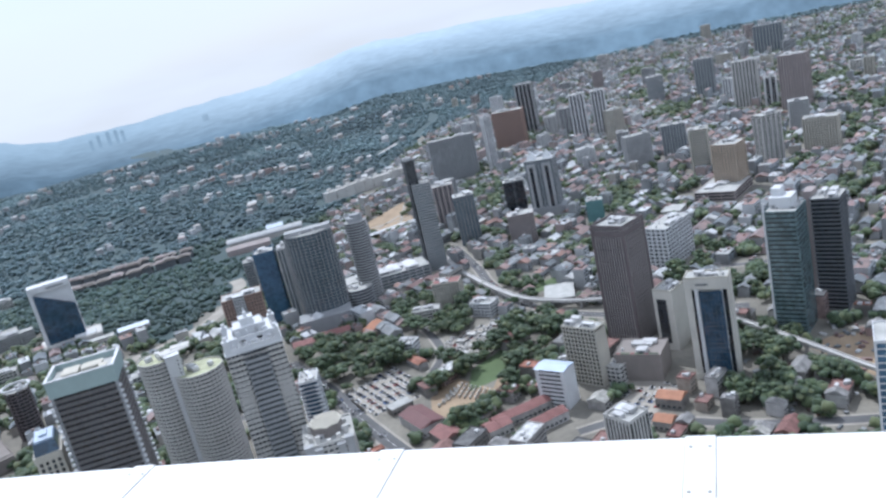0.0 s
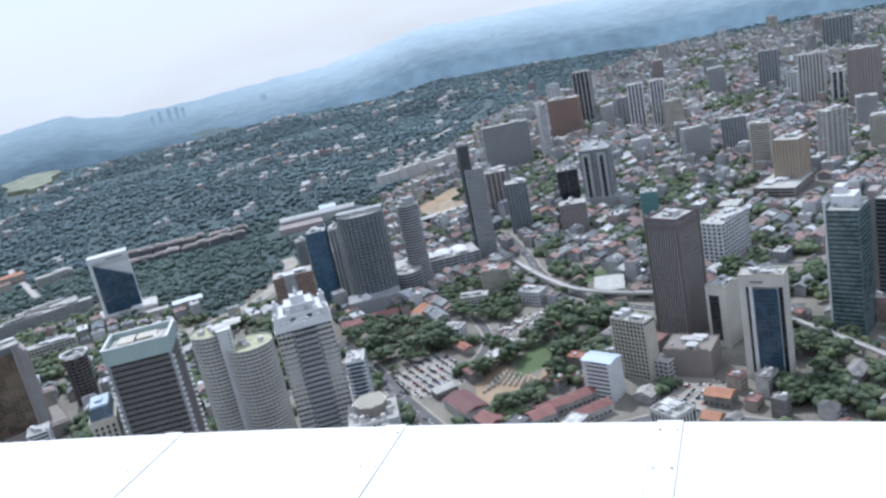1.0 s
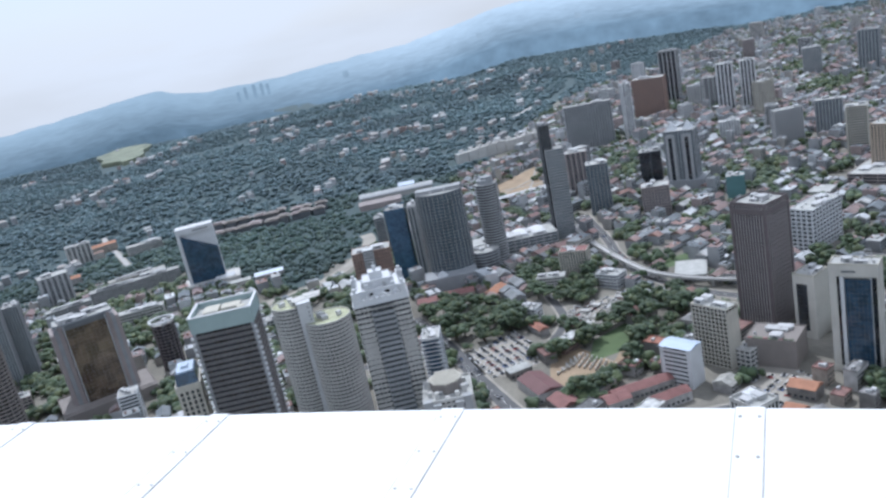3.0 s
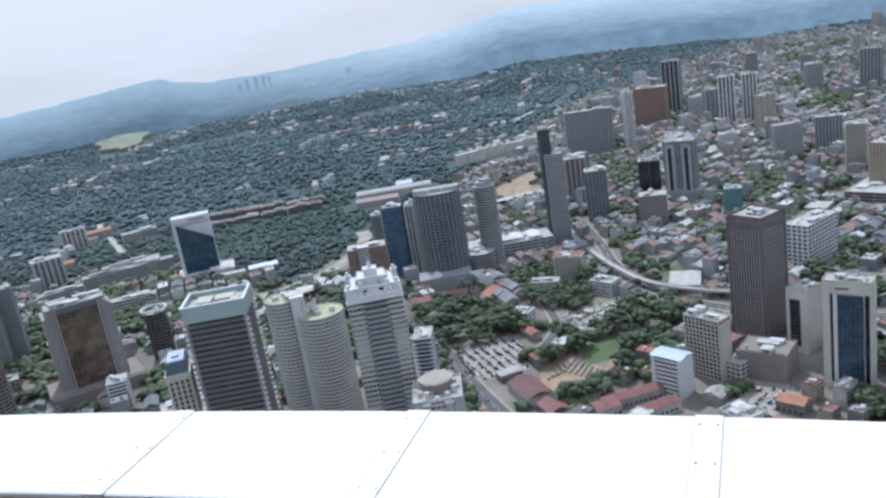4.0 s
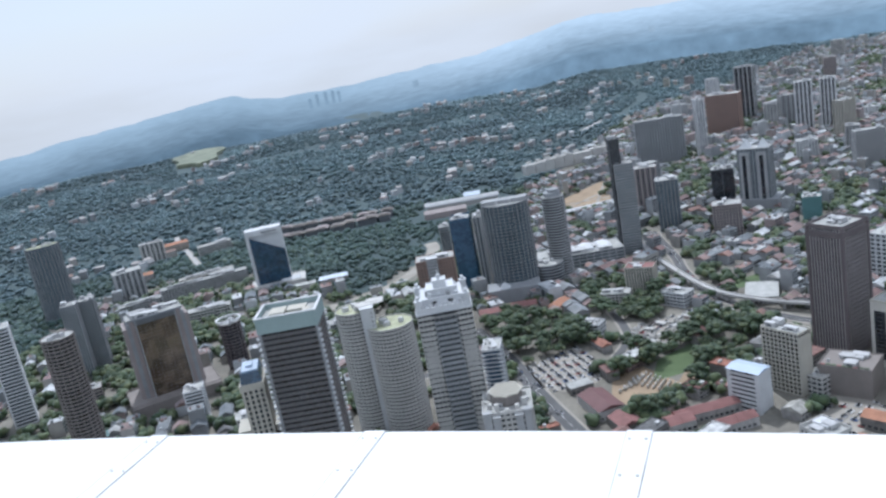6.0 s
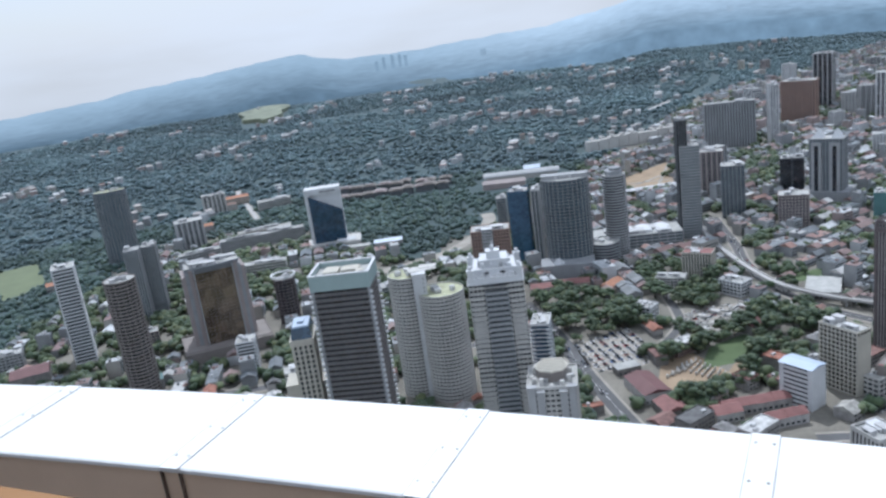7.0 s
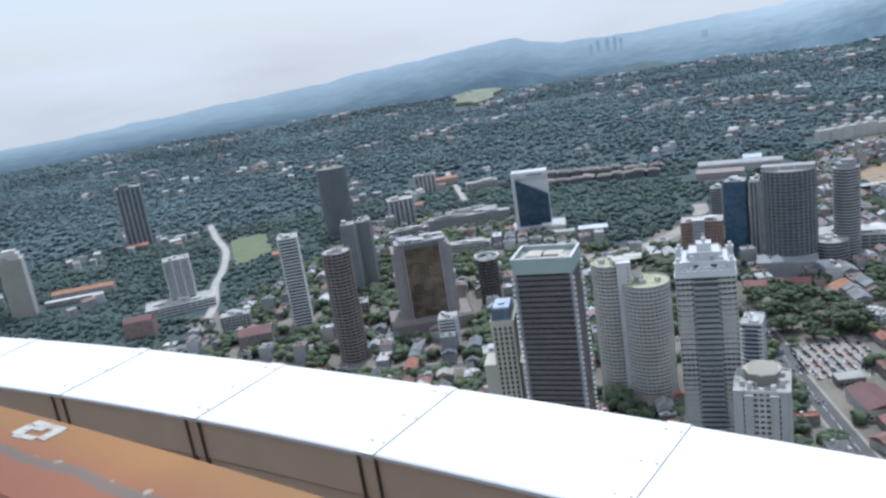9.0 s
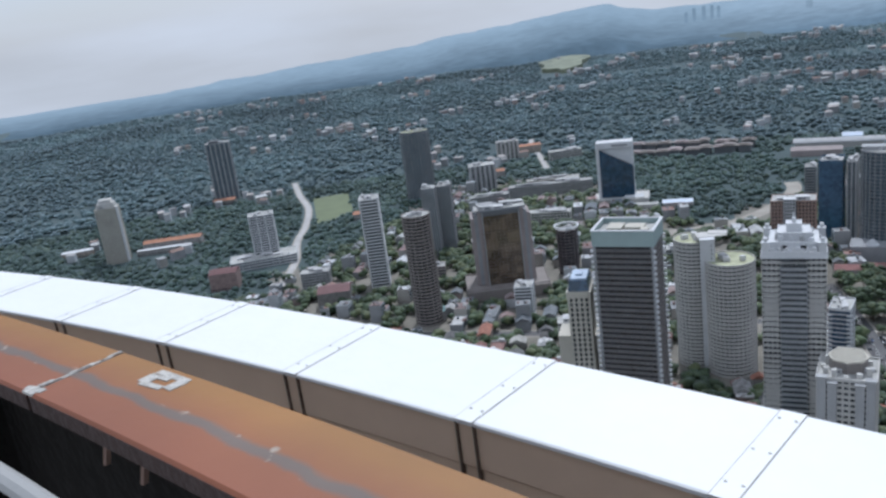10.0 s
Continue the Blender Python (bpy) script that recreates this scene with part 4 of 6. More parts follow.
flat("work_site", [(262, 590), (300, 600), (330, 540), (320, 470), (285, 500)], 0.08, M["soil"], "yellow earth work site beside the track", "field")
for q in [(-116, 1280, -40, 1400), (-105, 1330, -36, 1345), (-60, 1250, -45, 1470)]:
    b, _ = ribbon([(q[0], q[1]), ((q[0] + q[2]) / 2, (q[1] + q[3]) / 2), (q[2], q[3])], 5, 0, 0.3)
    ob = tagged(new("track", b.mesh("track")), "pale service track over the yard", "road", kind="structure")
    ob.data.materials.append(M["paving"])

# ---- towers near the deck ----
rng = random.Random(5)

# dark office tower with thin sunshades and white corner lights
x, y, w, d, h, yaw = -213.6, 465.5, 37.3, 29.1, 156.6, 12.0
o = thing("office_tower", x, y, 0, yaw, "dark glass office tower with horizontal sunshades and pale green crown", "tower", "city towers")
FOOT.append((x, y, 26))
part("glazing", Bulk().box(0, 0, 0, w - 1.6, d - 1.6, h - 10), M["glass_dark"], o)
n_fl = round((h - 10) / 3.6)
shade_me = Bulk().box(0, 0, 0, w - 0.2, d - 0.2, 0.3).box(0, 0, 1.35, w - 0.5, d - 0.5, 0.22).mesh("sunshade")
spandrel_me = Bulk().box(0, 0, 0.31, w - 1.3, d - 1.3, 1.0).mesh("spandrel")
lamp_me = Bulk().box(0, 0, 0, 1.5, 1.5, 1.5).mesh("corner_fitting")
for i in range(n_fl):
    z = 1 + i * (h - 11) / n_fl
    part("sunshade", shade_me, M["umber"], o, at=(0, 0, z))
    part("spandrel", spandrel_me, M["dgrey"], o, at=(0, 0, z))
    for sx in (-1, 1):
        for sy in (-1, 1):
            part("corner_fitting", lamp_me, M["white"], o, "white corner fitting", at=(sx * (w / 2 + 0.5), sy * (d / 2 + 0.3), z))
for k in range(3):
    part("corner_pier", Bulk().box(0, 0, 0, 1.6, 1.6, h - 9.9), M["grey"], o, at=((w / 2 - 1) * (1 if k else -1), (d / 2 - 1) * (-1 if k < 2 else 1), 0))
part("crown_band", Bulk().rim(w + 0.6, d + 0.6, h - 10, 10, 1.0), M["green_panel"], o, "pale green metal crown band")
part("crown_rim", Bulk().rim(w + 1.4, d + 1.4, h - 0.2, 0.6, 1.6), M["white"], o)
part("roof_deck", Bulk().box(0, 0, h - 10.0, w - 1.4, d - 1.4, 6.5), M["deck"], o)
for px, py, sx, sy in ((-7, 0, 9, 12), (5, 1, 11, 9), (12, -6, 4, 5)):
    part("plant_room", Bulk().box(px, py, h - 3.6, sx, sy, 2.6).box(px, py, h - 1.0, sx + 0.6, sy + 0.6, 0.25), M["beige"], o)

# white apartment tower with a stepped crown
x, y, w, d, h, yaw = -124.9, 502.0, 34.9, 34.0, 139.3, 14.0
o = thing("apartment_tower", x, y, 0, yaw, "grey-white apartment tower with balconies and a stepped crown", "tower", "city towers")
FOOT.append((x, y, 26))
storeys(o, w, d, 0, h - 4, M["offwhite"], M["glass"], 3.3, 1.5, 2.6, 0.5, 0.5, True, ("spandrel", "pier"))
part("centre_bay", Bulk().box(0, -d / 2 - 0.6, 0, w * 0.42, 2.0, h - 8), M["grey"], o)
bal = Bulk().box(0, 0, 0, 8.2, 1.5, 0.25).rim(8.2, 1.5, 0.24, 0.95, 0.15).mesh("balcony")
for i in range(38):
    for s in (-1, 1):
        part("balcony", bal, M["offwhite"], o, at=(s * (w / 2 - 5.2), -d / 2 - 0.6, 3 + i * 3.5))
wb = Bulk().box(0, 0, 0, w * 0.40, 0.3, 1.5).mesh("window_band")
for i in range(38):
    part("window_band", wb, M["glass"], o, at=(0, -d / 2 - 1.55, 4.2 + i * 3.5))
part("cornice", Bulk().box(0, 0, h - 4, w + 1.2, d + 1.2, 1.2).box(0, 0, h - 2.8, w + 0.2, d + 0.2, 2.8), M["white"], o)
for i, (k, zz) in enumerate(((0.76, 4.2), (0.5, 4.4), (0.24, 4.4))):
    part("crown_step", Bulk().box(0, 0, h + 4.2 * i - 0.05, w * k, d * k, zz).rim(w * k + 0.5, d * k + 0.5, h + 4.2 * i + zz - 0.4, 0.9, 0.5), M["white"], o)
for sx in (-1, 1):
    for sy in (-1, 1):
        part("turret", Bulk().box(sx * (w / 2 - 2.2), sy * (d / 2 - 2.2), h - 0.1, 4, 4, 5).box(sx * (w / 2 - 2.2), sy * (d / 2 - 2.2), h + 4.9, 4.6, 4.6, 0.6).box(sx * (w / 2 - 2.2), sy * (d / 2 - 2.2), h + 5.4, 2.2, 2.2, 2.5), M["white"], o)
crown_rng = random.Random(77)
for k in range(26):
    tier = k % 2
    a, q = 6.283 * k / 26, (0.4, 0.27)[tier] * w
    cx, cy = max(-q, min(q, 1.35 * q * math.cos(a))), max(-q, min(q, 1.35 * q * math.sin(a)))
    z, sx = h + (4.1 if tier else -0.1), crown_rng.uniform(1.4, 3.0)
    part("pinnacle", Bulk().box(cx, cy, z, sx, sx, crown_rng.uniform(1.8, 3.6)).box(cx, cy, z + 1.2, sx + 0.5, sx + 0.5, 0.35), M["white"] if k % 3 else M["lgrey"], o)
for tier, k in enumerate((0.64, 0.4)):
    for s in (-1, 1):
        part("dormer", Bulk().box(s * w * 0.15, -d * k * 0.6, h + 4.2 * tier + 0.8, 3.4, 0.3, 1.8), M["glass_dark"], o, "dark recessed crown window")
part("finial", Bulk().box(0, 0, h + 12.6, 2.2, 2.2, 3.4).box(0, 0, h + 15.9, 0.8, 0.8, 3.0), M["white"], o)
for k in range(7):
    part("merlon", Bulk().box(-w / 2 + 6 + k * (w - 12) / 6, -d / 2 + 0.5, h - 0.1, 1.6, 0.9, 2.2), M["white"], o)


def hoop(r, e, z, hgt, t, n=48):
    """A closed upright ring wall, round or oval."""
    b = Bulk()
    for i in range(n):
        c, s = math.cos(2 * math.pi * i / n), math.sin(2 * math.pi * i / n)
        b.v += [((r - t) * c, (r - t) * e * s, z), (r * c, r * e * s, z), (r * c, r * e * s, z + hgt), ((r - t) * c, (r - t) * e * s, z + hgt)]
    for i in range(n):
        p, q = 4 * i, 4 * ((i + 1) % n)
        b.f += [(p + j, q + j, q + (j + 1) % 4, p + (j + 1) % 4) for j in range(4)]
    return b


def round_tower(name, x, y, r, h, label, wall, glass, pitch=3.2, band=1.3, fins=24, deck_m="deck", seed=1, ry=None, single=True, a_fins=True, cat="tower"):
    """A cylindrical tower: glass drum, a ring slab for each storey, upright fins."""
    o = thing(name, x, y, 0, bearing(x, y), label, cat, "city towers")
    FOOT.append((x, y, r + 4))
    e = 1 if ry is None else ry / r
    part("glazing", Bulk().cyl(0, 0, 0, r - 0.9, h, 48, None, (r - 0.9) * e), M[glass], o)
    n = round(h / pitch)
    me = Bulk().cyl(0, 0, 0, r, band, 48, None, r * e).mesh("balcony_ring")
    if single:
        for i in range(n):
            part("balcony_ring", me, M[wall], o, at=(0, 0, i * h / n))
    else:
        b = Bulk()
        for i in range(n):
            b.cyl(0, 0, i * h / n, r, band, 32, None, r * e)
        part("storey_ring", b, M[wall], o, kind="stuff")
    if a_fins:
        f = Bulk().box(0, 0, 0, 0.9, 0.5, h).mesh("fin")
        for k in range(fins):
            a = 2 * math.pi * k / fins
            part("fin", f, M[wall], o, at=((r - 0.35) * math.cos(a), (r - 0.35) * e * math.sin(a), 0), rz=a)
    part("roof_deck", Bulk().cyl(0, 0, h, r - 0.2, 0.4, 48, None, (r - 0.2) * e), M[deck_m], o)
    part("parapet", hoop(r, e, h - 0.2, 1.6, 0.4), M[wall], o)
    g = random.Random(seed)
    for k in range(4):
        a, q = g.uniform(0, 6.28), g.uniform(0.1, 0.55) * r
        part("plant_room", Bulk().box(q * math.cos(a), q * e * math.sin(a), h + 0.38, g.uniform(3, 6), g.uniform(3, 6), g.uniform(2, 4), g.uniform(0, 1)), M["machine"], o)
    return o


o = round_tower("apartment_tower", -197, 601, 18.5, 90, "white round apartment tower with ringed balconies and mossy roof", "offwhite", "glass", 3.1, 1.75, 34, "moss", 2)
o = round_tower("apartment_tower", -226, 606, 15.5, 103, "white curved apartment tower with a mossy roof", "offwhite", "glass", 3.1, 1.85, 26, "moss", 3)
core = thing("stair_tower", -210.5, 592, 0, 20, "plain white stair tower between the round apartment towers", "tower", "city towers")
part("shaft", Bulk().box(0, 8, 0, 10.5, 18, 107).box(0, 8, 107, 11.2, 18.6, 0.9), M["white"], core)
for k in range(30):
    part("slit_window", Bulk().box(3.2, -1.03, 4 + k * 3.4, 0.9, 0.12, 1.3), M["glass"], core)
part("roof_sheet", Bulk().box(3, 12, 107.8, 22, 12, 0.6, 0.2).box(8, 16, 108.4, 14, 9, 0.5, -0.15), M["offwhite"], core)

# brown twin blocks behind
office("apartment_tower", -208.5, 822.2, 40.6, 26.0, 78.6, 12.0, "pair of terracotta and grey apartment blocks", "tower", "terracotta", "glass", 4, bay=3.2, pier=1.4, band=1.4, plant=4)
x, y, w, d, h, yaw = -208.5, 822.2, 40.6, 26.0, 78.6, 12.0
o = thing("lift_tower", x, y - 14, 0, yaw, "pale grey stair tower between terracotta blocks", "tower", "city towers")
storeys(o, 11, 6, 0, h + 3, M["lgrey"], M["glass"], 3.4, 1.6, 3, 1.2, 0.3, False)
part("cap", Bulk().box(0, 0, h + 3, 11.5, 6.5, 0.8), M["white"], o)

# blue and white office beside the crown tower
x, y, w, d, h, yaw = -128.2, 646.7, 15.4, 25.0, 44.6, 4.0
o = thing("office_building", x, y, 0, yaw, "low blue-glass office block with white stepped corners", "building", "city blocks")
FOOT.append((x, y, 18))
storeys(o, w, d, 0, h, M["white"], M["glass_blue"], 3.6, 0.9, w, 0.4, 0.4, True)
for i in range(12):
    for s in (-1, 1):
        part("corner_balcony", Bulk().box(s * (w / 2 - 1.0), -d / 2 - 0.5, 2 + i * 3.5, 3.4, 2.4, 1.3), M["white"], o)
roof_top(o, w, d, h, M["white"], random.Random(8), "deck", 1.6, 4)

# crenellated white block with a round drum on its roof
x, y, w, d, h, yaw = -84.8, 452.6, 29.3, 30.0, 86.3, 8.0
o = thing("apartment_building", x, y, 0, yaw, "white stepped apartment block with a round roof drum", "building", "city blocks")
FOOT.append((x, y, 24))
storeys(o, w, d, 0, h, M["offwhite"], M["glass"], 3.3, 1.7, 3.4, 1.0, 0.5, True)
roof_top(o, w, d, h, M["offwhite"], random.Random(3), "deck", 1.6, 2, 2.5)
for s in (-1, 1):
    for k in range(2):
        part("bay_tower", Bulk().box(s * (w / 2 - 3 - 5 * k), -d / 2 - 1, 0, 4.4, 3.0, h + 2 - 3 * k).box(s * (w / 2 - 3 - 5 * k), -d / 2 - 1, h + 2 - 3 * k, 5.2, 3.8, 0.7), M["lgrey"], o)
part("drum", Bulk().cyl(0, 2, h + 0.3, 9.4, 6.5, 8), M["umber"], o)
part("drum_roof", Bulk().cyl(0, 2, h + 6.7, 10.2, 0.8, 8), M["beige"], o)
for k in range(9):
    part("roof_slat", Bulk().box(0, -6.4 + 2.1 * k, h + 7.4, 17.5 - 1.1 * abs(k - 4), 1.0, 0.5), M["beige"], o)
for k in range(12):
    a = 6.283 * k / 12
    part("roof_box", Bulk().box(12 * math.cos(a), 12.4 * math.sin(a), h + 0.3, 2.6, 2.2, 1.6 + 1.4 * (k % 3)), M["offwhite"], o)

# cream tower with a blue hipped cap
x, y, w, d, h, yaw = -248.8, 463.7, 14.8, 26.0, 113.1, 22.0
o = thing("office_tower", x, y, 0, yaw, "cream office tower with arched piers and a blue roof cap", "tower", "city towers")
FOOT.append((x, y, 18))
storeys(o, w, d, 0, h - 4, M["beige"], M["glass"], 3.5, 0.8, 3.4, 1.5, 0.7, True)
part("cornice", Bulk().box(0, 0, h - 4, w + 1, d + 1, 4.2), M["beige"], o)
part("cap", Bulk().solid([(a * w * 0.47, b * d * 0.47, h + 0.1) for a, b in ((-1, -1), (1, -1), (1, 1), (-1, 1))], [(a * w * 0.4, b * d * 0.4, h + 7) for a, b in ((-1, -1), (1, -1), (1, 1), (-1, 1))]), M["glass_blue"], o, "blue glazed roof cap")
part("cap_top", Bulk().box(0, 0, h + 6.9, w * 0.7, d * 0.7, 1.2).box(0, 0, h + 8, w * 0.3, d * 0.3, 1.5), M["blue_roof"], o)
for s in (-1, 1):
    part("side_wing", Bulk().box(s * (w / 2 + 4.5), 4, 0, 9, d - 6, h - 34).box(s * (w / 2 + 4.5), 4, h - 34, 9.6, d - 5, 1), M["beige"], o)

# white slab with a slanting blue glass front
x, y, w, d, h, yaw = -512.5, 1064.9, 50.8, 22.0, 87.0, 22.0
o = thing("office_tower", x, y, 0, yaw, "white slab tower with a slanting deep blue glass front", "tower", "city towers")
FOOT.append((x, y, 30))
part("slab", Bulk().box(0, 2, 0, w, d - 4, h), M["white"], o)
part("side_frame", Bulk().box(-w / 2 + 2.2, -d / 2 + 0.5, 0, 4.4, 3.4, h), M["white"], o)
part("top_frame", Bulk().box(2.2, -d / 2 + 0.8, h - 8, w - 4.4, 2.6, 8), M["white"], o)
part("sign_band", Bulk().box(8, -d / 2 - 0.55, h - 5.5, 22, 0.3, 1.8), M["dgrey"], o)
fx0, fx1 = -w / 2 + 5, w / 2 - 0.3
front = [(fx0, h - 10), (fx1, h - 34), (fx1, 2), (fx0, 2)]
part("glass_front", Bulk().solid([(a, -d / 2 + 2.2, b) for a, b in front], [(a, -d / 2 - 1.4, b) for a, b in front]), M["glass_blue"], o, "deep blue glass front cut on the slant")
mull = Bulk()
for k in range(1, 12):
    fx = fx0 + (fx1 - fx0) * k / 12
    mull.box(fx, -d / 2 - 1.45, 2, 0.16, 0.2, h - 12 - 24 * k / 12)
for k in range(1, 14):
    zz = 2 + k * 3.7
    mull.box((fx0 + fx1) / 2, -d / 2 - 1.45, zz, fx1 - fx0, 0.18, 0.16) if zz < h - 35 else None
part("mullions", mull, M["glass_steel"], o, kind="stuff")
part("podium", Bulk().box(6, -4, 0, w + 26, d + 22, 8).rim(w + 26, d + 22, 8, 1, 0.5), M["offwhite"], o)
part("canopy", Bulk().gable(24, -10, 8, 26, 16, 3.5), M["white"], o)

# bronze-glass tower between grey corner shafts
x, y, w, d, h, yaw = -471.0, 702.2, 63.2, 30.0, 93.0, 38.0
o = thing("office_tower", x, y, 0, yaw, "grey office tower with a bronze mirror-glass front", "tower", "city towers")
FOOT.append((x, y, 44))
part("glass_front", Bulk().box(0, 0, 0, w * 0.62, d, h - 6), M["glass_gold"], o, "bronze mirror glass")
gm2 = Bulk()
for k in range(1, 9):
    gm2.box(-w * 0.31 + w * 0.62 * k / 9, -d / 2 - 0.05, 0, 0.25, 0.3, h - 6)
for k in range(1, 24):
    gm2.box(0, -d / 2 - 0.05, k * (h - 6) / 24, w * 0.62, 0.24, 0.25)
part("mullions", gm2, M["brown"], o, kind="stuff")
for s in (-1, 1):
    for k in range(3):
        part("corner_shaft", Bulk().box(s * (w * 0.31 + 2.2 + 3.8 * k), 0.8 + 2.2 * k, 0, 3.7, d - 2 + 2 * k, h - 2 - 3 * k), M["grey"] if k % 2 else M["pinkish"], o)
    part("fin", Bulk().box(s * w * 0.3, -d / 2 - 0.9, 0, 1.1, 1.8, h - 2), M["lgrey"], o)
part("attic", Bulk().box(0, 0.3, h - 6, w * 0.64, d - 0.2, 5), M["dgrey"], o)
roof_top(o, w * 0.85, d * 0.9, h - 1, M["grey"], random.Random(12), "deck", 1.5, 7, 5)
part("podium", Bulk().box(0, -4, 0, w + 24, d + 26, 12).rim(w + 24.2, d + 26.2, 11, 2, 0.6), M["umber"], o)

office("apartment_tower", -628.1, 674.2, 22.2, 26.0, 103.2, 40.0, "white ribbed apartment tower with strong floor bands", "tower", "white", "glass", 21, True, bay=30, pier=1.4, band=1.5, pitch=3.7)
round_tower("office_tower", -497, 598, 14, 111, "brown-grey octagonal tower with close floor bands", "umber", "glass_dark", 3.4, 1.4, 16, "deck", 22)
office("office_tower", -633.6, 789.2, 17.0, 22.0, 86.0, 30.0, "slim blue-grey tower with a rounded top", "tower", "grey", "glass_steel", 23, bay=3, band=0.6, pier=1.2)
office("office_tower", -631.8, 818.4, 17.0, 22.0, 82.1, 30.0, "slim blue-grey tower with a rounded top", "tower", "grey", "glass_steel", 24, bay=3, band=0.6, pier=1.2)
# wall a lighter grey, with distance haze put into its tone
o = round_tower("office_tower", -856, 1042, 24, 110, "dark blue-grey round tower with a pale rim", "grey", "glass_steel", 3.6, 0.7, 28, "moss", 25, 15, False)
o = office("office_tower", -1275.9, 968.6, 45.2, 26.0, 108.7, 50.0, "tall grey tower with pale upright fins", "tower", "grey", "glass_steel", 26, bay=9, band=0.5, pier=2.6)
part("crown", Bulk().box(-6, 0, 108, 18, 20, 6), M["dgrey"], o)
o = office("apartment_tower", -1111.5, 631.7, 30.8, 28.0, 82.3, 50.0, "cream tower with a stepped top and pale corner", "tower", "beige", "glass", 27, bay=3.2, band=1.6, pier=1.3, plant=1)
part("upper_step", Bulk().box(0, 0, 82, 24, 20, 8).box(0, 0, 90, 17, 15, 5), M["offwhite"], o)
part("corner_shaft", Bulk().box(16, -14, 0, 3, 3, 84), M["white"], o)
office("hotel", -862.7, 706.2, 33.3, 24.0, 63.5, 48.0, "white slab hotel with curved balcony bands", "building", "white", "glass", 28, True, bay=12, band=1.5, pier=1.2, pitch=3.3)
o = thing("hotel_podium", -852, 690, 0, 48, "long low white podium of the hotel", "building", "city blocks")
storeys(o, 88, 40, 0, 11, M["white"], M["glass"], 3.6, 1.6, 8, 0.8, 0.4, False)
roof_top(o, 88, 40, 11, M["white"], random.Random(7), "deck", 1, 4, 3)
FOOT.append((-852, 690, 46))
office("office_building", -766.7, 1094.9, 42.8, 30.0, 43.3, 40.0, "grey-white office block with recessed dark bays", "building", "lgrey", "glass", 29, bay=9, band=0.8, pier=3.4)
office("office_building", -870.2, 1334.0, 43.2, 22.0, 33.1, 35.0, "white boxy office block on the hillside", "building", "offwhite", "glass", 30, bay=8, band=1.0, pier=3.0)
office("apartment_building", -414.2, 648.1, 17.8, 20.0, 30.3, 25.0, "small white block with banded windows", "building", "white", "glass", 31, True, bay=20, band=1.5, pier=1.0)
o = round_tower("office_tower", -431, 769, 11.5, 50, "round brown tower under a white ring roof", "brown", "glass_dark", 3.5, 1.0, 14, "deck", 32)
part("ring_roof", hoop(13.6, 1, 53.5, 1.6, 1.8), M["white"], o, "white ring-shaped roof rim")
for k in range(8):
    a = 2 * math.pi * k / 8
    part("strut", Bulk().box(12.2 * math.cos(a), 12.2 * math.sin(a), 49, 0.6, 0.6, 5), M["lgrey"], o)

# long low institutions between the towers and the wood
for x, y, w, d, h, yaw, wall, label in [(-636, 1088, 128, 17, 17, 33, "lgrey", "long pale four-storey institution by the wood"), (-655, 1130, 84, 16, 14, 33, "beige", "long cream block with a flat cluttered roof"), (-700, 1012, 60, 16, 15, 40, "lgrey", "pale mid-rise block among trees"), (-560, 940, 70, 18, 16, 22, "offwhite", "long white block with banded windows"),
                                        (-745, 1335, 60, 20, 16, 35, "offwhite", "white hillside block with a flat roof"), (-405, 830, 48, 20, 14, 20, "beige", "low cream block with a cluttered roof"), (-560, 800, 40, 18, 20, 36, "pinkish", "brown-grey mid-rise with a flat roof"), (-330, 600, 36, 18, 24, 30, "offwhite", "white mid-rise beside the dark tower"),
                                        (-330, 850, 60, 20, 12, 30, "lgrey", "long pale hall by the railway"), (-700, 640, 34, 18, 20, 40, "lgrey", "pale mid-rise beside the street"), (-570, 700, 30, 18, 18, 38, "pinkish", "brown-grey mid-rise at the tower foot")]:
    if not taken(x, y, 6):
        o = office("institution", x, y, w, d, h, yaw, label, "building", wall, "glass", 400 + len(FOOT), bay=4.5, band=1.5, pier=0.9, pitch=3.6, plant=5)
        FOOT.pop()
        for k in (-0.36, -0.12, 0.12, 0.36):
            FOOT.append((x + k * w * math.cos(radians(yaw)), y + k * w * math.sin(radians(yaw)), max(0.17 * w, 0.6 * d)))

# ---- towers in the middle of the view ----
office("office_tower", -205.2, 964.2, 23.8, 30.0, 84.9, 6.0, "deep blue glass tower with a sloping top", "tower", "glass_bright", "glass_bright", 33, bay=4, band=0.3, pier=0.25, proud=0.2, rim=2.5)
office("office_tower", -183.8, 961.6, 9.9, 30.0, 86.1, 6.0, "pale grey shaft beside the blue tower", "tower", "lgrey", "glass_steel", 34, bay=5, band=0.5, pier=1.6)
office("apartment_tower", -256.6, 1086.9, 13.9, 20.0, 49.0, 10.0, "slim grey tower with banded windows", "tower", "grey", "glass", 35, bay=12, band=1.4, pier=0.8)
o = round_tower("office_tower", -141, 918, 27, 106, "broad dark grey-green glass tower with a curved front", "grey", "glass_steel", 3.8, 0.5, 30, "deck", 36, 18, False)
part("crown_arc", Bulk().box(0, 2, 106, 50, 12, 4).box(0, 2, 110, 52, 13, 0.8), M["lgrey"], o)
part("podium", Bulk().box(-4, -24, 0, 60, 30, 16), M["grey"], o)
part("dome", Bulk().cyl(-14, -30, 15.9, 7, 4, 24, 3).cyl(-14, -30, 19.8, 3.4, 2, 24, 0.8), M["white"], o)
o = round_tower("apartment_tower", -90, 954, 13.5, 98, "grey round tower with close floor bands and a ring crown", "lgrey", "glass", 3.3, 1.5, 10, "deck", 37, None, True, False)
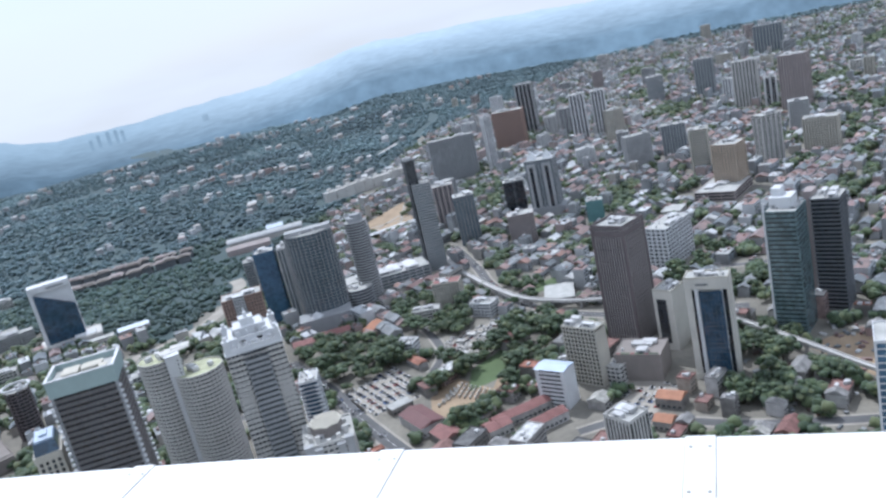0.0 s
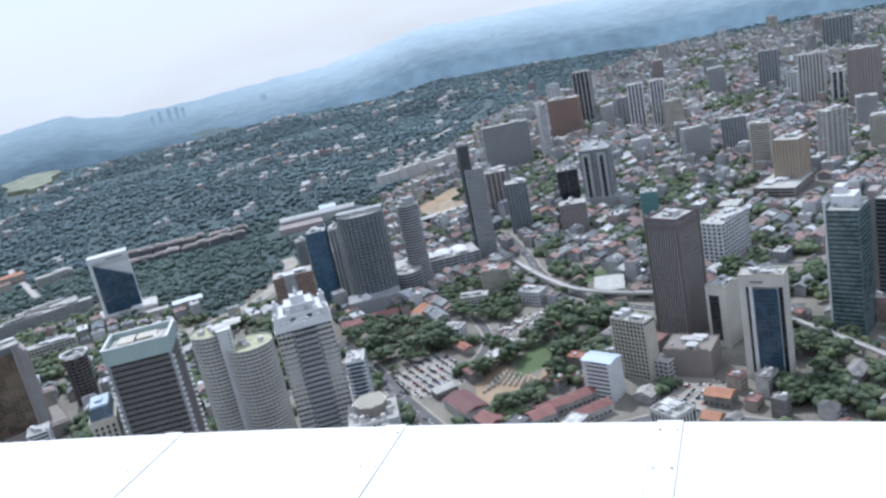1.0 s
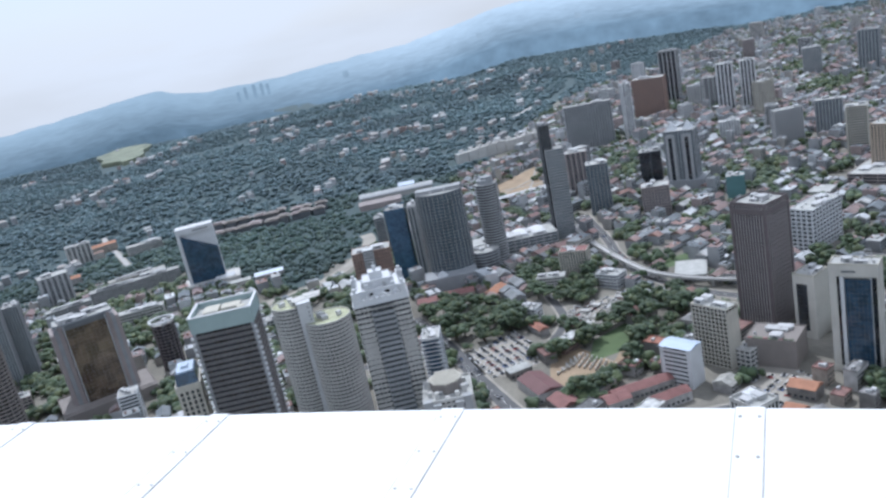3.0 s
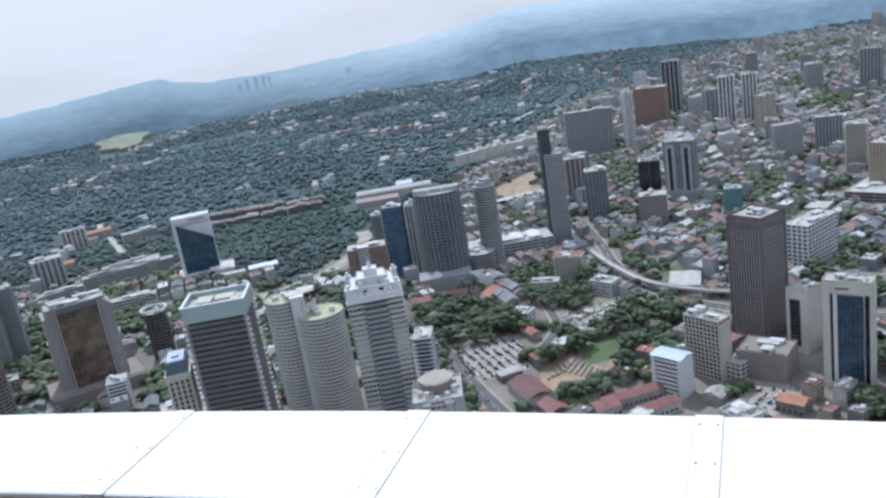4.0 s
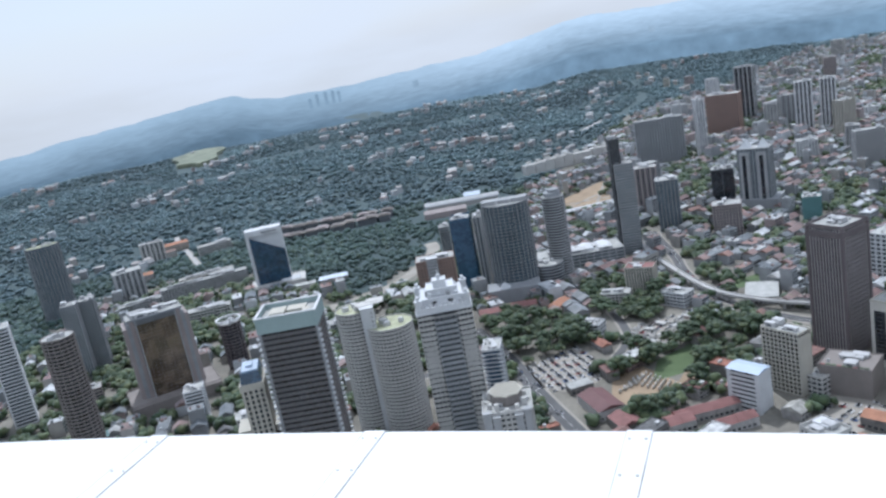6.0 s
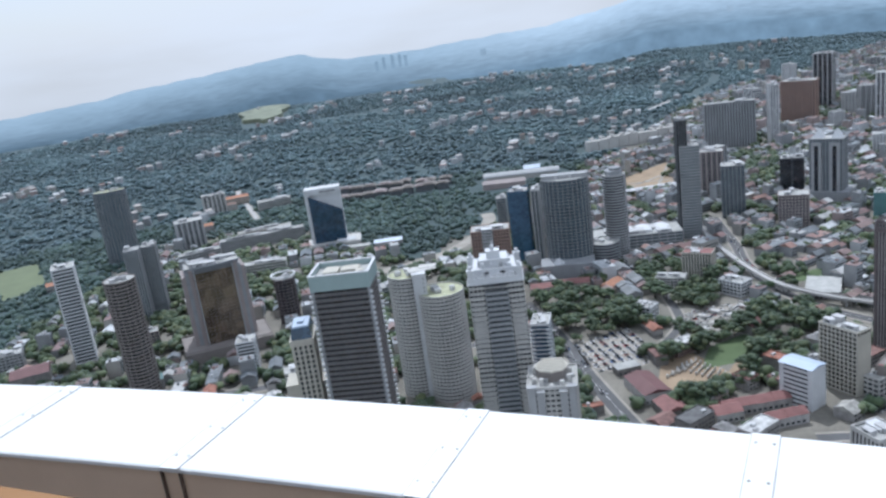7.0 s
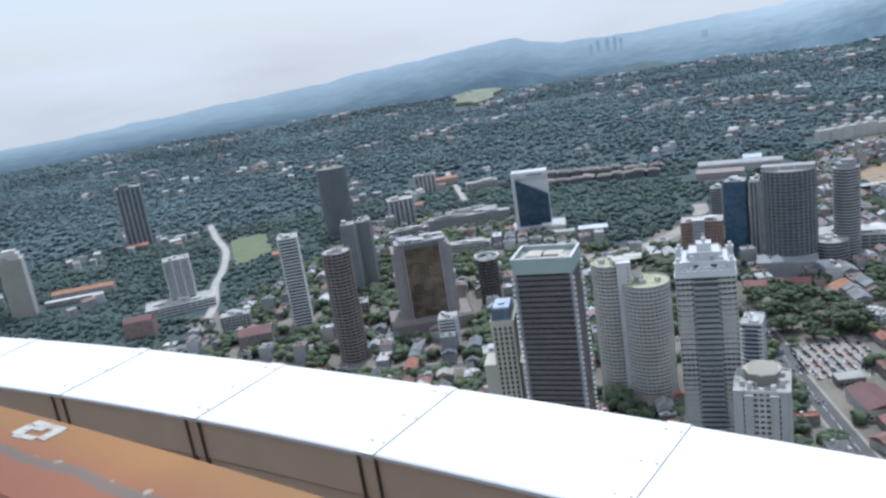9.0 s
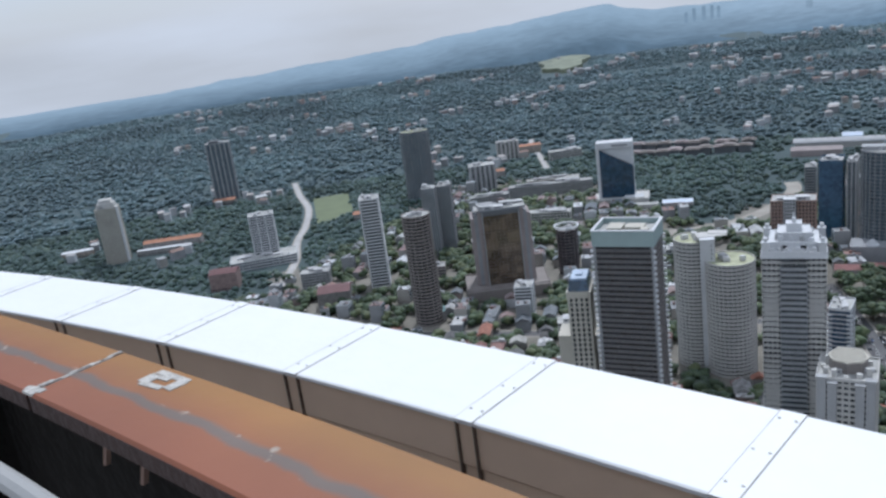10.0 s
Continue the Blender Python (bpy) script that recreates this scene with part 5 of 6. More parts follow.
part("crown_ring", Bulk().cyl(0, 3, 98.3, 10, 5, 32).cyl(2, 3, 103, 7, 3.4, 32), M["grey"], o)
round_tower("podium_building", -103, 932, 17.5, 25, "round grey banded podium building", "grey", "glass", 3.6, 1.6, 10, "deck", 38, None, True, False, "building")
o = office("office_tower", -6.8, 1020.0, 22.3, 22.0, 112.8, 8.0, "tall slim pale grey slab tower", "tower", "lgrey", "glass_steel", 39, bay=2.6, band=1.4, pier=0.5)
o = office("office_tower", -15.1, 1026.3, 12.2, 25.0, 143.3, 8.0, "dark slim tower rising above its pale slab", "tower", "dgrey", "glass_dark", 40, bay=3, band=0.6, pier=0.5)
part("crown", Bulk().cyl(0, 0, 143, 5.5, 3, 20), M["grey"], o)
o = thing("shopping_mall", -75, 1000, 0, 12, "long pale shopping mall with curved white roofs", "building", "city blocks")
FOOT.extend([(-110, 990, 34), (-70, 1000, 34), (-30, 1008, 34)])
storeys(o, 110, 44, 0, 16, M["lgrey"], M["glass_steel"], 4, 1.6, 9, 1.0, 0.5, False)
roof_top(o, 110, 44, 16, M["lgrey"], random.Random(41), "deck", 1.2, 8, 4)
for k in range(3):
    part("barrel_roof", Bulk().solid([(-10 + 22 * k + 10 * math.cos(t), -14, 16.3 + 4 * math.sin(t)) for t in np.linspace(0, math.pi, 9)], [(-10 + 22 * k + 10 * math.cos(t), 14, 16.3 + 4 * math.sin(t)) for t in np.linspace(0, math.pi, 9)]), M["white"], o)
o = office("apartment_building", -0.1, 867.7, 30.5, 20.0, 29.0, -14.0, "beige ribbed block with a red roof", "building", "beige", "glass", 42, bay=3, band=0.6, pier=1.3, deck="red_tile")
office("office_building", -28, 838, 30, 16, 13, -8, "long low white block beside the trees", "building", "offwhite", "glass", 43, bay=4, band=1.4, pier=0.9)
office("office_building", 33, 818, 26, 18, 14, -38, "low grey block with a white framed roof", "building", "white", "glass", 44, bay=4, band=1.5, pier=0.9)
office("office_building", -50, 760, 18, 16, 12, -25, "low white block with a cluttered roof", "building", "white", "glass", 45, bay=4, band=1.5, pier=0.9, plant=5)

# ---- towers on the other side of the open plot ----
o = office("hotel", 98.1, 614.0, 31.4, 14.9, 48.9, -46.0, "cream hotel block with a grid of deep window bays", "building", "beige", "glass_dark", 46, True, bay=3.4, band=0.9, pier=0.9, proud=0.9, pitch=3.4, plant=5)
part("side_wall", Bulk().box(15.3, 0, 0, 1.2, 13, 46), M["beige"], o, "plain cream end wall")
o2 = office("podium_building", 118, 604, 14, 16, 15, -46, "white low annexe beside the hotel", "building", "offwhite", "glass", 47, bay=5, band=1.6, pier=1.0, plant=1)
o = office("apartment_building", 67.0, 589.5, 25.3, 16.5, 31.3, -40.0, "white nine-storey block with window bands and blue roof", "building", "white", "glass", 48, True, bay=40, band=1.9, pier=3.2, proud=0.35, rim=0, plant=0, pitch=3.3)
part("sheet_roof", Bulk().gable(0, 0, 31.7, 25.2, 16.5, 1.6, 0, 0.7), M["blue_roof"], o, "pale blue sheet roof")
part("end_wall", Bulk().box(12.2, 0, 0, 1.0, 16.8, 31.3), M["white"], o)
o = office("office_tower", 152.5, 679.6, 31.2, 32.0, 105.3, -48.0, "dark brown office tower with close upright ribs", "tower", "brown", "glass_dark", 49, True, bay=2.6, band=0.8, pier=0.85, proud=0.6, pitch=3.6, plant=4, rim=2.5, rib=M["mauve"])
part("attic", Bulk().box(0, 0, 98, 31.6, 32.4, 4.4), M["brown"], o)
for sx in (-1, 1):
    for sy in (-1, 1):
        part("corner_pier", Bulk().box(sx * 15, sy * 15.4, 0, 2.4, 2.4, 106), M["brown"], o)
x, y, w, d, h, yaw = 188.8, 576.8, 31.4, 16.0, 80.8, -30.0
o = thing("office_tower", x, y, 0, yaw, "white framed office tower with a dark blue glass front", "tower", "city towers")
FOOT.append((x, y, 20))
part("frame", Bulk().box(0, 1.2, 0, w, d - 2.4, h), M["cream"], o)
part("glass_front", Bulk().box(2.5, -d / 2 + 0.6, 5, w * 0.52, 1.6, h - 15), M["glass_blue"], o, "dark blue reflecting glass")
fm = Bulk()
for k in range(1, 6):
    fm.box(2.5 - w * 0.26 + w * 0.52 * k / 6, -d / 2 - 0.2, 5, 0.14, 0.2, h - 15)
for k in range(1, 19):
    fm.box(2.5, -d / 2 - 0.2, 5 + k * (h - 15) / 19, w * 0.52, 0.16, 0.14)
part("mullions", fm, M["dgrey"], o, kind="stuff")
for fx, fw, mat, pr in ((-w / 2 + 2.4, 4.8, "cream", 1.2), (-w / 2 + 5.9, 1.6, "glass_dark", 0.4), (-w / 2 + 8.2, 2.6, "white", 1.3), (w / 2 - 5.2, 1.2, "white", 1.2), (w / 2 - 2.9, 3.0, "glass_dark", 0.4), (w / 2 - 0.7, 1.4, "cream", 1.2)):
    part("upright", Bulk().box(fx, -d / 2 + 1.3 - pr / 2, 0 if pr > 1 else 4, fw, pr, h - 6 if pr > 1 else h - 13), M[mat], o)
part("lintel", Bulk().box(0, -d / 2 + 0.6, h - 8, w, 1.6, 8), M["cream"], o)
part("base", Bulk().box(0, -d / 2 + 0.4, 0, w, 1.9, 4.5), M["cream"], o)
part("sign_band", Bulk().box(-3, -d / 2 - 0.3, h - 5, 9, 0.3, 1.4), M["dgrey"], o)
roof_top(o, w, d, h, M["beige"], random.Random(50), "deck", 1.5, 3)
mast = Bulk().box(6, 2, h + 0.3, 0.5, 0.5, 8).box(10, 2, h + 0.3, 0.5, 0.5, 8).box(8, 2, h + 8.2, 4.8, 0.6, 0.5)
part("roof_frame", mast, M["lgrey"], o)
x, y, w, d, h, yaw = 177.6, 644.5, 17.4, 21.5, 51.9, -45.0
o = thing("office_tower", x, y, 0, yaw, "cream tower with a tall dark glazed slot", "tower", "city towers")
FOOT.append((x, y, 16))
part("body", Bulk().box(0, 0, 0, w, d, h), M["cream"], o)
part("slot", Bulk().box(-1.5, -d / 2 + 0.3, 6, w * 0.5, 1.2, h - 13), M["glass_dark"], o, "dark glazed slot")
for k in range(12):
    part("transom", Bulk().box(-1.5, -d / 2 - 0.3, 8 + k * 3.2, w * 0.5, 0.2, 0.25), M["dgrey"], o)
roof_top(o, w, d, h, M["beige"], random.Random(51), "deck", 1.5, 3)
x, y, w, d, h, yaw = 272.9, 625.2, 23.8, 30.0, 102.6, -40.0
o = office("office_tower", 272.9, 625.2, 23.8, 30.0, 102.6, -40.0, "green-grey glass tower with dark floor lines", "tower", "glass_green", "glass_dark", 52, True, bay=40, band=2.3, pier=0.8, proud=0.3, pitch=3.7, plant=4)
part("edge_fin", Bulk().box(-w / 2 - 0.4, -d / 2 + 0.4, 0, 1.4, 1.8, h + 8), M["white"], o, "white upright edge fin")
part("upper_block", Bulk().box(-2, 4, h + 0.3, w * 0.7, d * 0.6, 9).box(-6, 6, h + 9.2, w * 0.3, d * 0.4, 6), M["white"], o)
x, y, w, d, h, yaw = 320.8, 651.0, 22.9, 30.0, 96.5, -40.0
o = office("office_tower", 320.8, 651.0, 22.9, 30.0, 96.5, -40.0, "dark blue glass tower with closely stacked floors", "tower", "dgrey", "glass_dark", 53, True, bay=40, band=1.3, pier=0.0, proud=1.0, pitch=3.6, plant=3)
part("shaft", Bulk().box(-w / 2 - 3, 2, 0, 7, 16, h + 5), M["pinkish"], o)
o = office("office_building", 244.6, 850.4, 24.1, 56.9, 43.5, -45.0, "white block with deep square windows on a raised base", "building", "white", "glass", 54, True, bay=6, band=1.6, pier=1.8, proud=1.0, pitch=4.2, plant=4)
o = office("parking_block", 139.4, 607.5, 36.8, 30.0, 21.5, -30.0, "brown-grey car park block with roof planting", "building", "umber", "umber", 55, bay=30, band=0.4, pier=0.6, proud=0.1, plant=4, deck="umber")
for k in range(9):
    part("planter", Bulk().box(-15 + 3.7 * k, -12.6, 21.8, 3.0, 2.2, 1.0), M["leaf"] if k % 3 else M["red_tile"], o, "roof planter")
o = office("office_building", 90.4, 460.2, 20, 18.1, 50.4, -55, "white block with tall dark window strips and flat roof", "building", "offwhite", "glass_dark", 56, True, bay=2.9, band=0.0, pier=1.2, plant=2, rim=2.2)
part("roof_shed", Bulk().box(-3, 3, 52.5, 11, 8, 0.4).box(-3, 3, 50.7, 10, 7, 1.8), M["white"], o)

o = office("office_tower", 200.0, 355.0, 20, 22, 119, -28.0, "white-edged tower with pale blue glass", "tower", "white", "glass_bright", 58, bay=5, band=0.6, pier=1.0, plant=1)

# ---- far towers ----
far = [
    ((62.1, 1581.0, 88.8, 20.0, 81.0, 2.0), "wide grey apartment slab with upright ribs", "grey", "glass", 5, 0.9, 2.6),
    ((135.6, 1582.4, 14.9, 25.0, 104.9, 10.0), "white tower with dark window stripes", "white", "glass_dark", 5, 0.9, 1.8),
    ((204.5, 1793.4, 65.4, 36.0, 81.2, -18.0), "orange-brown office tower with plain piers", "terracotta", "glass", 5, 1.2, 2.6),
    ((271.2, 1953.0, 40.2, 28.0, 114.0, -20.0), "dark tower with pale upright stripes", "lgrey", "glass_dark", 11, 0.3, 2.4),
    ((336.5, 1688.4, 31.1, 26.0, 94.6, -11.2), "white twin tower with dark blue stripes", "white", "glass_dark", 8, 0.5, 2.6),
    ((382.6, 1699.3, 28.7, 26.0, 92.1, -12.6), "white twin tower with dark blue stripes", "white", "glass_dark", 8, 0.5, 2.6),
    ((127.5, 1213.7, 31.2, 24.0, 48.8, -5.8), "black glass office block with pale edges", "dgrey", "glass_dark", 16, 0.3, 0.8),
    ((111.2, 1044.8, 34.4, 26.0, 40.1, -5.8), "grey-brown block with a pale roof", "pinkish", "glass", 4, 1.4, 1.2),
    ((45.7, 1105.1, 29.2, 26.0, 67.8, -2.1), "grey glass tower with a pale lower block", "grey", "glass_steel", 5, 0.7, 0.8),
    ((22.7, 1228.6, 31.5, 24.0, 63.3, -0.8), "brown tower with a pale roof terrace", "pinkish", "glass", 7, 1.0, 2.4),
    ((213.4, 1067.6, 22.4, 20.0, 29.6, -11.1), "block wrapped in teal scaffold netting", "teal", "teal", 6, 0.3, 0.3),
    ((408.8, 1201.9, 28.6, 26.0, 65.0, -18.7), "beige tower with horizontal window bands", "beige", "glass", 20, 1.7, 2.0),
    ((403.7, 1076.2, 33.8, 34.0, 62.5, -45.0), "tan hotel tower with small windows", "tan", "glass", 4, 1.7, 1.6),
    ((384.3, 1057.6, 52.9, 73.9, 12.1, -40.0), "low tan podium with window bands", "pinkish", "glass", 20, 1.6, 1.0),
    ((582.6, 1179.9, 47.7, 26.0, 46.3, -36.0), "cream slab block with a grid front", "beige", "glass", 4, 1.6, 1.4),
    ((670.9, 1647.8, 47.9, 24.0, 89.9, -30.0), "pale apartment slab with upright ribs", "offwhite", "glass", 7, 0.8, 3.0),
    ((667.6, 1738.4, 19.8, 20.0, 48.9, -30.0), "plain white apartment block far off", "white", "glass", 6, 1.2, 2.4),
    ((707.9, 1513.2, 45.4, 40.0, 99.5, -45.0), "pinkish-brown tower with a dark crown", "pinkish", "glass", 5, 1.6, 2.2),
    ((693.5, 1589.3, 24.5, 16.0, 55.5, -23.6), "white block with a dark glass slot", "white", "glass_dark", 12, 0.4, 3.6),
    ((414.0, 1333.2, 39.2, 22.0, 55.8, -17.2), "blue-grey ribbed office block", "grey", "glass_steel", 5, 0.8, 1.8),
    ((580.2, 1958.2, 39.1, 26.0, 61.2, -16.5), "pale grey tower with even bands", "lgrey", "glass_steel", 5, 1.2, 1.6),
    ((674.4, 1882.8, 42.4, 22.0, 85.1, -30.0), "blue-grey apartment slab with ribs", "grey", "glass_steel", 7, 0.9, 2.6),
    ((1061.0, 2408.5, 81.6, 22.0, 79.0, -30.0), "distant blue-grey pair of slabs", "grey", "glass_steel", 9, 0.8, 3.0),
    ((285.2, 1430.4, 33.4, 22.0, 30.7, -11.2), "white mid-rise block with even windows", "white", "glass", 5, 1.5, 1.6),
    ((363.7, 1466.9, 22.0, 20.0, 37.2, -13.8), "grey-white mid-rise block with even windows", "lgrey", "glass", 5, 1.4, 1.6),
    ((565.2, 2469.1, 32.8, 24.0, 52.1, -10.0), "distant pinkish tower with even windows", "pinkish", "glass", 6, 1.4, 2.4),
]
for i, ((x, y, w, d, h, yaw), label, wall, glass, bay, band, pier) in enumerate(far):
    office("city_tower", x, y, w, d, h, yaw, label, "tower", wall, glass, 60 + i, bay=bay, band=band, pier=pier, plant=3)
x, y, w, d, h, yaw = 166.5, 1163.8, 41.2, 28.0, 81.5, -22.0
o = office("office_tower", x, y, w, d, h, yaw, "grey twin-shaft office tower with two white roof pyramids", "tower", "grey", "glass_steel", 90, bay=4, band=0.9, pier=1.2, plant=0)
for s in (-1, 1):
    part("shaft", Bulk().box(s * w * 0.27, -d / 2, 0, w * 0.3, 4, h - 4), M["lgrey"], o)
    part("slot", Bulk().box(s * w * 0.27, -d / 2 - 2.05, 10, w * 0.12, 0.3, h - 18), M["glass_dark"], o)
    part("pyramid", Bulk().solid([(s * w * 0.27 + a, b, h + 0.3) for a, b in ((-7, -7), (7, -7), (7, 7), (-7, 7))], [(s * w * 0.27 + a * 0.02, b * 0.02, h + 13) for a, b in ((-7, -7), (7, -7), (7, 7), (-7, 7))]), M["white"], o, "white roof pyramid")
part("base", Bulk().box(0, 2, 0, w + 18, d + 14, 14), M["grey"], o)

# more mid-rise blocks of the far quarter
for i in range(72):
    az, r = rng.uniform(-34, -1), rng.uniform(1250, 3500)
    x, y = -r * math.sin(radians(az)), r * math.cos(radians(az))
    w, d, h = rng.uniform(18, 44), rng.uniform(14, 24), rng.choice([18, 22, 28, 35, 45, 60]) * rng.uniform(0.8, 1.15)
    if taken(x, y, 30):
        continue
    o = thing("city_block", x, y, land(x, y), rng.choice([-45, -15, 10, 40]) + rng.uniform(-6, 6), "distant pale mid-rise block", "building", "far blocks")
    FOOT.append((x, y, 24))
    wall, glass = M[rng.choice(["white", "offwhite", "lgrey", "beige", "pinkish", "grey"])], M["glass"]
    storeys(o, w, d, 0, h, wall, glass, 3.6, 1.6, rng.choice([4, 6, 9]), 1.6, 0.4, False)
    roof_top(o, w, d, h, wall, rng, "deck", 1.2, 2)

# ---- low blocks, shophouse rows and sheds ----
OPEN = [
    [(-2, 640), (5, 690), (37, 720), (46, 690), (38, 640), (10, 596), (-18, 594), (-36, 622), (-34, 662), (-8, 678)],
    [(-115, 694), (-65, 735), (-30, 668), (-50, 645), (-70, 635), (-94, 648)],
    [(105, 555), (121, 602), (147, 602), (156, 565), (120, 533)],
    [(-170, 805), (-128, 866), (-65, 785), (-40, 734), (-70, 729), (-112, 696)],
    [(-66, 905), (-18, 908), (34, 811), (52, 798), (50, 744), (4, 705), (-22, 720), (-46, 793)],
    [(50, 768), (87, 778), (90, 712), (57, 655), (35, 655)],
    [(176, 515), (188, 580), (208, 640), (266, 650), (266, 611), (210, 514)],
    [(84, 867), (121, 886), (130, 850), (130, 795), (100, 779), (88, 840)],
    [(258, 590), (300, 604), (335, 540), (325, 465), (280, 495)],
    [(-120, 1380), (-48, 1490), (-28, 1300), (-96, 1230)],
]


PITCH = [(-1075, 1000), (-1030, 1045), (-905, 925), (-930, 866)]
CLEARING = [(-1960, 3380), (-1780, 3420), (-1550, 3000), (-1430, 2640), (-1530, 2600), (-1720, 2900)]


def inside(x, y, poly):
    c = False
    for (x0, y0), (x1, y1) in zip(poly, poly[1:] + poly[:1]):
        if (y0 > y) != (y1 > y) and x < (x1 - x0) * (y - y0) / (y1 - y0) + x0:
            c = not c
    return c


def free(x, y, r):
    if taken(x, y, r) or any((x - a) ** 2 + (y - b) ** 2 < (r * 0.7 + c) ** 2 for a, b, c in ROADS):
        return False
    return not any(inside(x, y, p) for p in OPEN)


def house(x, y, z, w, d, h, yaw, pitched, label, group, rg):
    """A small building: walls with window bands, a roof, and clutter on flat roofs."""
    o = thing("shophouse" if h < 13 else "low_block", x, y, z, yaw, label, "building", group)
    part("wall", Bulk().box(0, 0, -0.5, w, d, h + 0.5), M["house_wall"], o)
    n = max(1, int(h / 3.4))
    wb = Bulk()
    for i in range(n):
        k = max(2, int(w / 3.2))
        for j in range(k):
            wb.box(-w / 2 + (j + 0.5) * w / k, 0, 1.0 + i * 3.3, w / k * 0.6, d + 0.16, 1.4)
    part("glazing_strip", wb, M["glass"], o, kind="stuff")
    if pitched:
        part("roof", Bulk().gable(0, 0, h, w, d, min(d * 0.28, 3.6), 0, 0.6, 0 if rg.random() < 0.6 else d * 0.3), M["house_roof"], o)
    else:
        part("roof", Bulk().box(0, 0, h, w - 0.8, d - 0.8, 0.25).rim(w + 0.1, d + 0.1, h - 0.2, 1.1, 0.35), M["house_roof"], o)
        for i in range(rg.randint(1, 3)):
            px, py = rg.uniform(-0.35, 0.35) * w, rg.uniform(-0.3, 0.3) * d
            part("roof_hut", Bulk().box(px, py, h + 0.2, rg.uniform(1.5, 4.5), rg.uniform(1.5, 3.5), rg.uniform(1.2, 2.8)), M["machine"], o)
    return o


KINDS = {True: ["small building with a pitched tiled roof", "terraced shophouse under a worn sheet roof"], False: ["low concrete block with a flat roof", "plain building with clutter on its flat roof"]}
rg = random.Random(11)

# rows that can be picked out round the open plot
for x, y, w, d, h, yaw, mat, label in [
    (34, 580, 50, 13, 7, 22, "red_tile", "long red-roofed shophouse row"), (14, 566, 20, 16, 7, 22, "red_tile", "shophouse with a red hipped roof"), (52, 560, 30, 12, 7, 24, "red_tile", "weathered red roof row"),
    (-42, 604, 22, 38, 8, 28, "maroon", "brown-red sheet-roofed market hall"), (-24, 572, 18, 22, 7, 28, "red_tile", "dull red-roofed shophouse by the road"),
    (-60, 640, 20, 12, 6, 28, "deck", "pale flat market roof"), (142, 548, 20, 14, 8, -40, "orange_tile", "orange tiled house beside the tower"), (128, 520, 14, 12, 7, -40, "orange_tile", "orange tiled house by the trees"),
    (-130, 850, 34, 18, 7, 10, "red_tile", "long dull red hall roof"), (-160, 838, 30, 18, 7, 12, "red_tile", "faded red sheet-roofed hall"), (-88, 838, 14, 26, 8, -25, "orange_tile", "small block with an orange roof"),
    (112, 815, 30, 44, 7, -10, "deck", "large pale grey shed roof"), (70, 770, 16, 12, 6, -25, "white", "small white shed roof"),
    (-635, 605, 36, 30, 18, 40, "maroon", "dark maroon clad hall"), (-494, 606, 18, 16, 10, 38, "teal", "building with a teal sheet roof"),
    (-1082, 708, 88, 20, 13, 41, "orange_tile", "long white institution with an orange roof"), (-1075, 680, 70, 10, 8, 41, "white", "long white wing before the orange roof"), (-823, 602, 34, 26, 22, 40, "maroon", "dark red and white block with a roof dome"), (-1216, 625, 46, 16, 9, 50, "white", "low white building among trees"), (-1241, 934, 40, 18, 9, 40, "orange_tile", "orange-roofed houses below the tall tower"), (-417, 1050, 40, 16, 7, 20, "blue_roof", "low sheds with blue sheet roofs"), (-455, 1030, 34, 14, 7, 20, "deck", "low pale sheds beside the wood"), (-862, 1386, 60, 22, 14, 40, "orange_tile", "hillside building with an orange roof"),
    (-800, 1180, 34, 18, 12, 40, "orange_tile", "building with a red-orange roof"), (-872, 908, 26, 18, 9, 45, "orange_tile", "house with an orange roof"), (300, 1010, 24, 30, 10, -35, "deck", "white flat market roof"),
    (520, 1240, 26, 20, 8, -30, "orange_tile", "temple hall with bright orange roof"),
]:
    o = thing("hall" if w > 25 else "shophouse", x, y, 0, yaw, label, "building", "low rows")
    FOOT.append((x, y, 0.42 * max(w, d)))
    part("wall", Bulk().box(0, 0, -0.3, w, d, h + 0.3), M["house_wall"], o)
    wbm = Bulk()
    for j in range(int(w / 4)):
        wbm.box(-w / 2 + 2 + j * 4, 0, 1.2, 2.4, d + 0.14, 1.8)
    part("glazing_strip", wbm, M["glass"], o, kind="stuff")
    if mat in ("deck", "white"):
        part("roof", Bulk().box(0, 0, h, w + 0.8, d + 0.8, 0.4).rim(w + 1, d + 1, h, 0.8, 0.3), M[mat], o)
    else:
        k = max(1, round(max(w, d) / 12))
        for j in range(k):
            part("roof", Bulk().gable(0, 0, h + 0.3 * (j % 2), w / k - 0.15, d, 3.2, 0, 0.15) if w >= d else Bulk().gable(0, 0, h, d / k - 0.15, w, 3.0, math.pi / 2, 0.15), M[mat], o, at=((-w / 2 + (j + 0.5) * w / k, 0, 0) if w >= d else (0, -d / 2 + (j + 0.5) * d / k, 0)))

cells = []
for zone, (yaw, az0, az1, r0, r1) in enumerate([(-42, -40, 3, 400, 3500), (26, 3, 78, 400, 1600), (-42, -60, -40, 350, 1200)]):
    c, s = math.cos(radians(yaw)), math.sin(radians(yaw))
    u = -3400.0
    while u < 3400:
        du = rg.uniform(11, 17)
        v = -3400.0 + rg.uniform(0, 20)
        street = rg.random() < 0.3
        while v < 3400:
            dv = rg.choice([6.5, 9, 12, 12, 18, 26]) * rg.uniform(0.85, 1.2)
            cx, cy = c * (u + du / 2) - s * (v + dv / 2), s * (u + du / 2) + c * (v + dv / 2)
            r, az = math.hypot(cx, cy), bearing(cx, cy)
            if az0 <= az < az1 and r0 < r < r1 and r < forest_edge(az) - 15 and cy > -200:
                cells.append((r, az, cx, cy, dv - 0.7, du - 1.6, yaw + 90))
